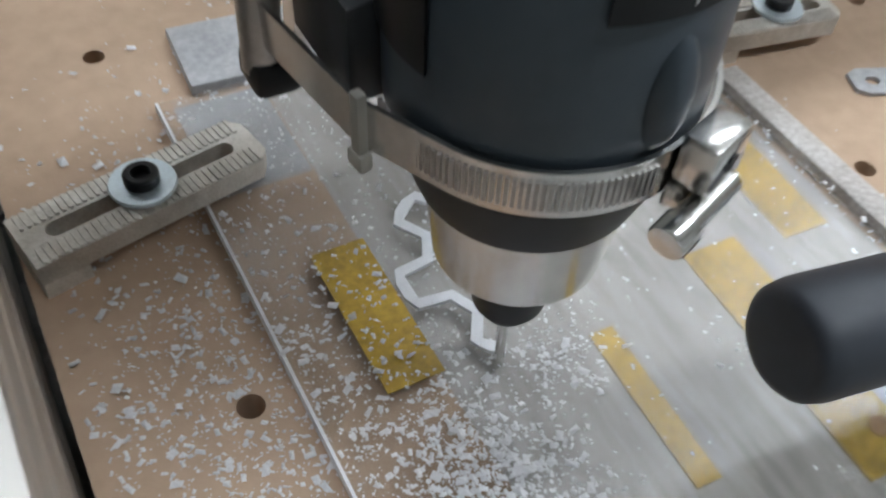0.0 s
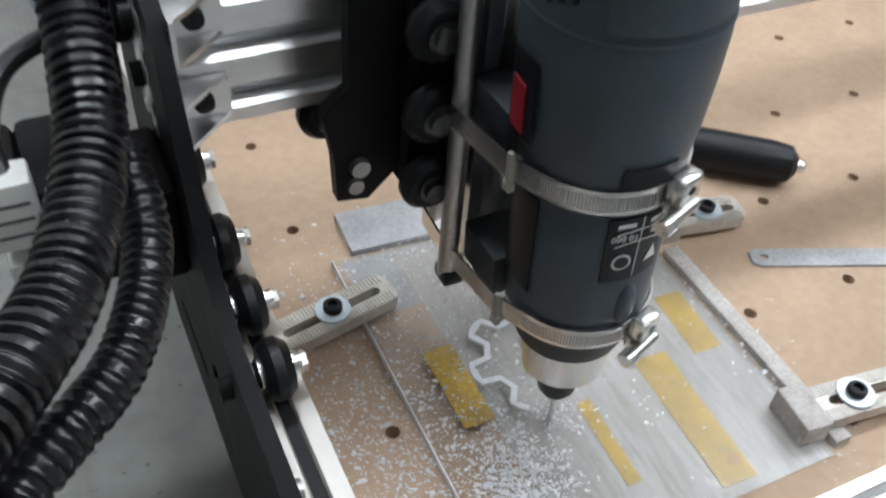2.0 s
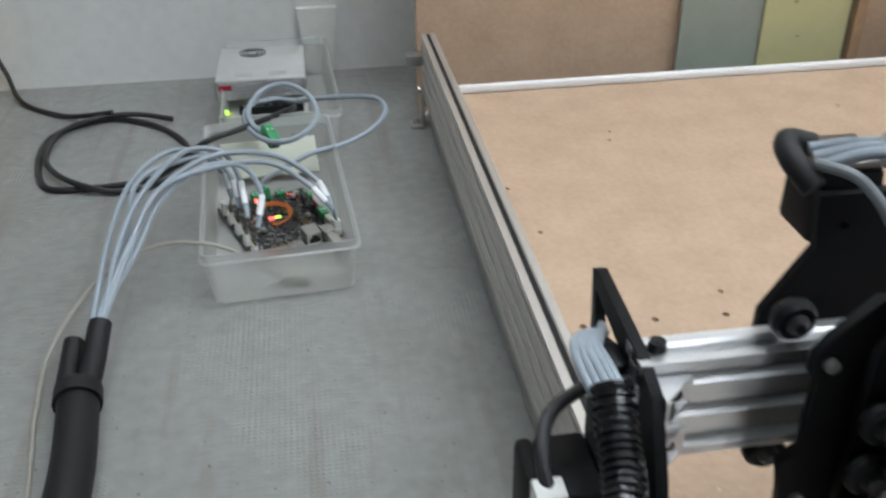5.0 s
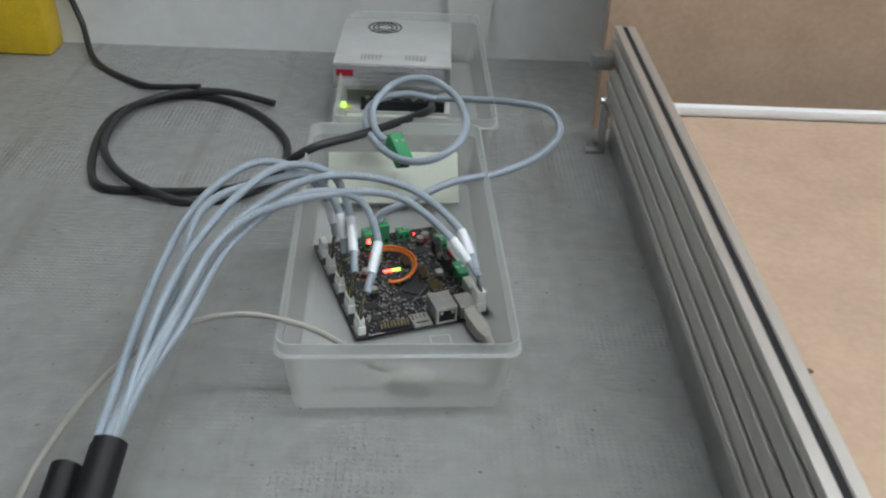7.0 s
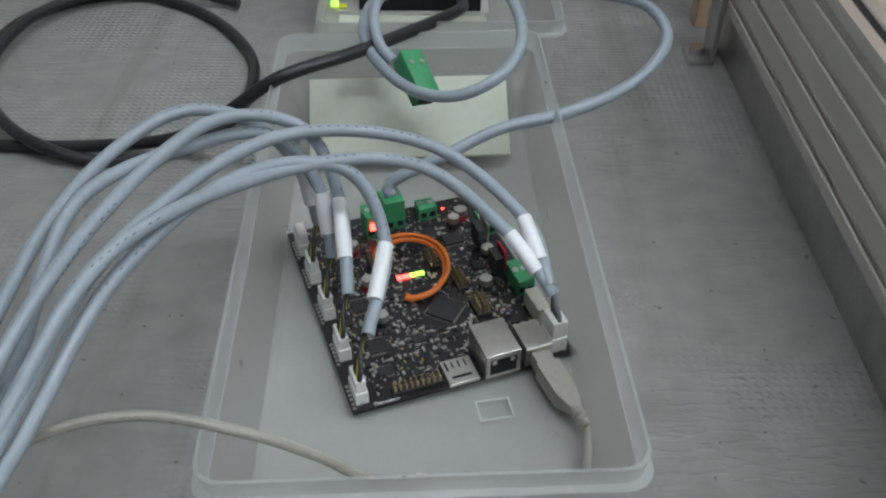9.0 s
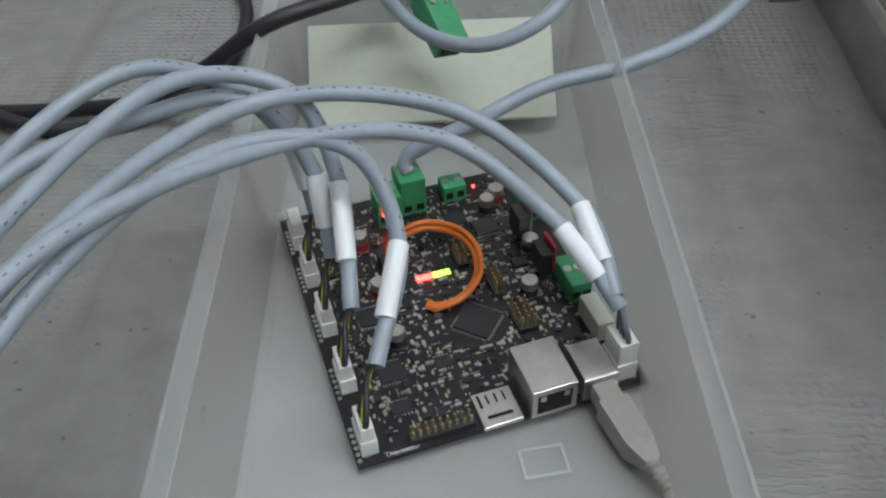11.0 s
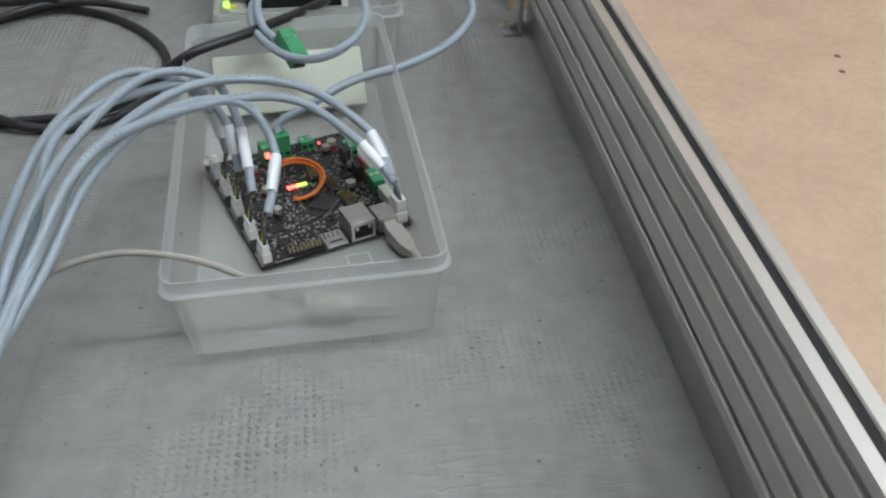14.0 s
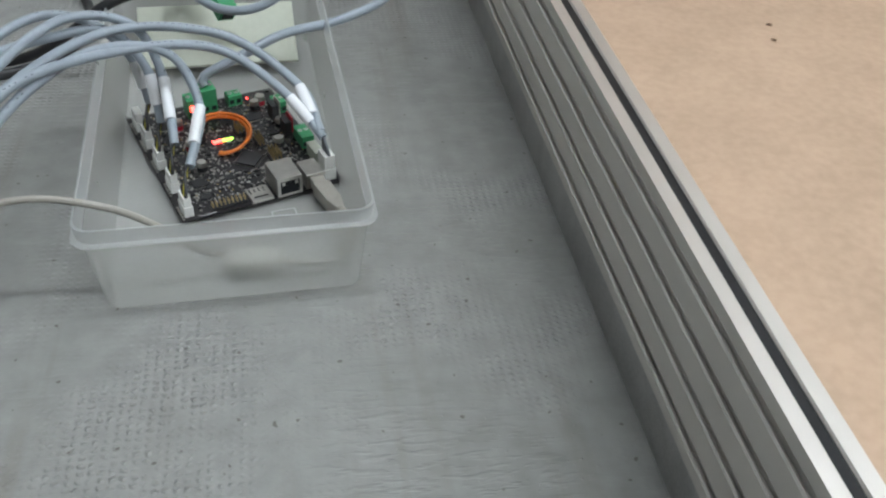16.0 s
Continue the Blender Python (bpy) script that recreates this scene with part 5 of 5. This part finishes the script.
def power_supply():
    e = empty("power_supply", "grey metal switching power supply with a green light", "power supply")
    x0, x1, y0, y1, z0, z1 = -0.2915, -0.1655, 1.015, 1.172, 0.0225, 0.0735
    b = box(B(), x0, x1, y0 + 0.014, y1, z0 + 0.021, z1, 0.001)
    body = part("case", b, PSUM, e, "grey perforated metal case")
    part("base", box(B(), x0, x1, y0, y1, z0, z0 + 0.003, 0.0005), PSUM, e, "metal base tray")
    part("front_panel", box(B(), x0 + 0.001, x1 - 0.001, y0 + 0.012, y0 + 0.0138, z0 + 0.023, z1 - 0.002), STEEL_D, e, "dull metal front", None)
    lab = part("label", box(B(), x0 + 0.002, x1 - 0.008, y0 + 0.0112, y0 + 0.0118, z0 + 0.026, z1 - 0.004), FOAM, e, "printed grey label", None)
    part("logo_patch", box(B(), x0 + 0.004, x0 + 0.022, y0 + 0.0104, y0 + 0.0110, z1 - 0.013, z1 - 0.006), RED, lab, "red patch", None)
    for k in range(4):
        part("print_bar", box(B(), x0 + 0.028, x1 - 0.02 - 0.012 * (k % 2), y0 + 0.0106, y0 + 0.0110, z1 - 0.009 - 0.005 * k, z1 - 0.007 - 0.005 * k), STEEL_D, lab, "grey line of print", None)
    tb = part("terminal_strip", box(B(), x0 + 0.03, x1 - 0.006, y0 + 0.001, y0 + 0.0118, z0 + 0.0035, z0 + 0.014), TOOLBLACK, e, "black terminal strip", None)
    for k in range(7):
        u = x0 + 0.037 + k * 0.0125
        part("terminal_screw", cyl(B(), (u, y0 + 0.006, z0 + 0.014), (u, y0 + 0.006, z0 + 0.0165), 0.0032, seg=12), STEEL, tb)
    part("status_light", cyl(B(), (x0 + 0.011, y0 + 0.006, z0 + 0.004), (x0 + 0.011, y0 + 0.0055, z0 + 0.0095), 0.0028, seg=12), LED_G, e, "green lit indicator")
    part("yellow_wrap", box(B(), x0 + 0.003, x0 + 0.02, y0 + 0.003, y0 + 0.01, z0 + 0.0035, z0 + 0.0045), YELLOW, e, "yellow insulating piece", None)
    b = B()
    for r in (0.018, 0.013, 0.008):
        lathe(b, [(r, z1 - 0.0002), (r, z1 + 0.0006), (r + 0.0016, z1 + 0.0006), (r + 0.0016, z1 - 0.0002)], 32, pose((x0 + x1) / 2 - 0.014, 1.143, 0))
    part("fan_grille", b, TOOLBLACK, e, "dark round fan grille")
    for x in (x0 + 0.028, x0 + 0.076):
        b = B()
        for i in range(6):
            box(b, x + i * 0.004, x + i * 0.004 + 0.0022, 1.041, 1.056, z1 - 0.0003, z1 + 0.0003)
        part("vent", b, STEEL_D, e, "row of cooling slots", None)
    thing("packing_board", box(B(), -0.290, -0.167, 0.990, 1.175, 0.0032, 0.0222, 0.001), CREAM, "pale yellowish packing board under the power supply", "board")


def loose_cables():
    e = empty("mains_cable", "black mains cable coiled on the bench", "cable")
    part("cord", tube(B(), [(-0.185, 1.012, 0.036), (-0.191, 0.945, 0.058), (-0.246, 0.872, 0.068), (-0.290, 0.842, 0.066), (-0.325, 0.846, 0.040), (-0.36, 0.857, 0.016), (-0.40, 0.862, 0.0065), (-0.455, 0.862, 0.0045), (-0.496, 0.868, 0.0045), (-0.517, 0.905, 0.0045), (-0.531, 0.97, 0.0045), (-0.530, 1.03, 0.0045), (-0.50, 1.072, 0.0045), (-0.45, 1.085, 0.005), (-0.40, 1.062, 0.0045), (-0.36, 1.02, 0.0045), (-0.334, 0.966, 0.0045), (-0.335, 0.90, 0.0045), (-0.365, 0.858, 0.0045), (-0.41, 0.846, 0.0045), (-0.455, 0.858, 0.012), (-0.495, 0.90, 0.012), (-0.518, 0.955, 0.012), (-0.514, 1.03, 0.012), (-0.475, 1.075, 0.012), (-0.42, 1.082, 0.012), (-0.364, 1.069, 0.006)], 0.0040, 12, 0.006), BLKC, e)
    e = empty("wall_cable", "black cable running down the wall and over the bench", "cable")
    part("cord", tube(B(), [(-0.70, 1.243, 0.26), (-0.655, 1.241, 0.10), (-0.632, 1.232, 0.035), (-0.600, 1.175, 0.006), (-0.53, 1.113, 0.005), (-0.485, 1.09, 0.012), (-0.45, 1.08, 0.018)], 0.0038, 12, 0.006), BLKC, e)
    e = empty("supply_cable", "grey supply cable looping over the box with a green plug", "cable")
    part("cord", tube(B(), [bw(55, 119, 20), bw(56, 122, 26), (-0.195, 0.795, 0.046), (-0.165, 0.808, 0.055), (-0.125, 0.822, 0.058), (-0.088, 0.842, 0.066), (-0.066, 0.875, 0.075), (-0.072, 0.92, 0.076), (-0.105, 0.955, 0.068), (-0.145, 0.985, 0.056), (-0.180, 1.012, 0.044)], 0.0034, 12), CABLE, e)
    part("coil", tube(B(), [(-0.182, 1.012, 0.044), (-0.212, 0.985, 0.060), (-0.240, 0.945, 0.068), (-0.247, 0.905, 0.068), (-0.236, 0.862, 0.066), (-0.212, 0.828, 0.066), (-0.186, 0.815, 0.072), (-0.162, 0.825, 0.082), (-0.153, 0.855, 0.090), (-0.163, 0.895, 0.098), (-0.19, 0.925, 0.102), (-0.220, 0.925, 0.096), (-0.2385, 0.90, 0.084), (-0.236, 0.876, 0.072), (-0.226, 0.862, 0.066)], 0.0034, 12), CABLE, e, "coiled grey cable")
    m = pose(-0.2135, 0.845, 0.068, 28, 10, 32) @ Matrix.Diagonal((1.5, 1.5, 1.3, 1))
    pl = part("plug", box(B(), -0.0045, 0.0045, -0.012, 0.008, -0.005, 0.005, 0.0006, m), GREEN, e, "green screw plug")
    part("wire_entry", box(B(), -0.003, 0.003, -0.0124, -0.0121, -0.003, 0.003, 0, m), TOOLBLACK, pl)
    for x in (-0.0022, 0.0022):
        part("screw_head", cyl(B(), m @ Vector((x, 0.002, 0.005)), m @ Vector((x, 0.002, 0.0056)), 0.0014, seg=10), TIN, pl)


def wall_things():
    e = empty("wall_bracket", "white plastic trunking end low on the wall", "bracket", at=(-0.143, 1.243, 0))
    b = prism(B(), [(-0.03, 0.11), (0.034, 0.11), (0.022, 0.02), (0.012, 0.002), (-0.012, 0.002), (-0.022, 0.02)], 0, 0.014, Matrix(((1, 0, 0, 0), (0, 0, -1, 0.004), (0, 1, 0, 0), (0, 0, 0, 1))))
    part("cover", b, WHITE, e)
    thing("yellow_case", box(B(), -0.78, -0.664, 1.198, 1.247, 0.0, 0.16, 0.006), YPLAST, "yellow plastic case standing against the wall", "case")


room()
bench()
side_rail(0.0, "slotted aluminium side rail with a black belt, on metal feet")
right = side_rail(0.748, "slotted aluminium side rail on the far side of the bed")
bed()
cross_members()
leaning_boards()
workpiece()
bed_things()
GANTRY = gantry()
CARRIAGE = carriage()
TOOL = rotary_tool()
NOZZLE = nozzle()
hose()
tray(0.580, 0.898, 0.0004, "frosted clear plastic box holding the controller board", 3.3)
tray(0.926, 1.222, 0.0004, "frosted clear plastic box holding the power supply", 2.0)
circuit_board()
motor_cables()
box_contents()
power_supply()
loose_cables()
wall_things()
swarf()


def motions():
    gy = [(0.0, 0.0048), (0.5, 0.0012), (1.0, -0.0018), (1.5, -0.0028), (2.0, -0.002), (2.5, -0.001), (3.0, -0.0008), (3.5, 0.0), (4.0, 0.001), (4.5, 0.003), (5.0, 0.006), (5.5, 0.008), (7.0, 0.01), (16.0, 0.01)]
    cx = [(0.0, -0.0125), (0.5, -0.0113), (1.0, -0.0093), (1.5, -0.0068), (2.0, -0.0037), (2.5, 0.0), (3.0, 0.0026), (3.5, 0.0052), (4.0, 0.0065), (4.5, 0.0088), (5.0, 0.0099), (5.5, 0.0105), (7.0, 0.012), (16.0, 0.012)]
    walk(GANTRY, [(t, pose(0, y, 0)) for t, y in gy])
    walk(CARRIAGE, [(t, pose(x, y, 0)) for (t, x), (_, y) in zip(cx, gy)])
    # the tool leans a little in its straps
    lean = pose(AX - 0.005, AY, 0.15, 0, -2.6, 0) @ pose(-AX, -AY, -0.15)
    walk(TOOL, [(t, pose(x, y, 0) @ lean) for (t, x), (_, y) in zip(cx, gy)])
    tip = [(0.0, 0.1475, -0.0255, 0.111, 4, -8), (0.2, 0.149, -0.0295, 0.111, 5, -10), (0.4, 0.152, -0.037, 0.112, 6, -14), (0.6, 0.161, -0.051, 0.114, 7, -16), (0.8, 0.168, -0.073, 0.117, 8, -18), (1.0, 0.192, -0.112, 0.122, 8, -20), (1.5, 0.30, -0.26, 0.15, 8, -24), (2.2, 0.48, -0.48, 0.18, 8, -28), (3.0, 0.55, -0.60, 0.0128, -0.5, -30), (16.0, 0.55, -0.60, 0.0128, -0.5, -30)]
    walk(NOZZLE, [(t, pose(x, y, z, 0, up, turn)) for t, x, y, z, up, turn in tip])


motions()
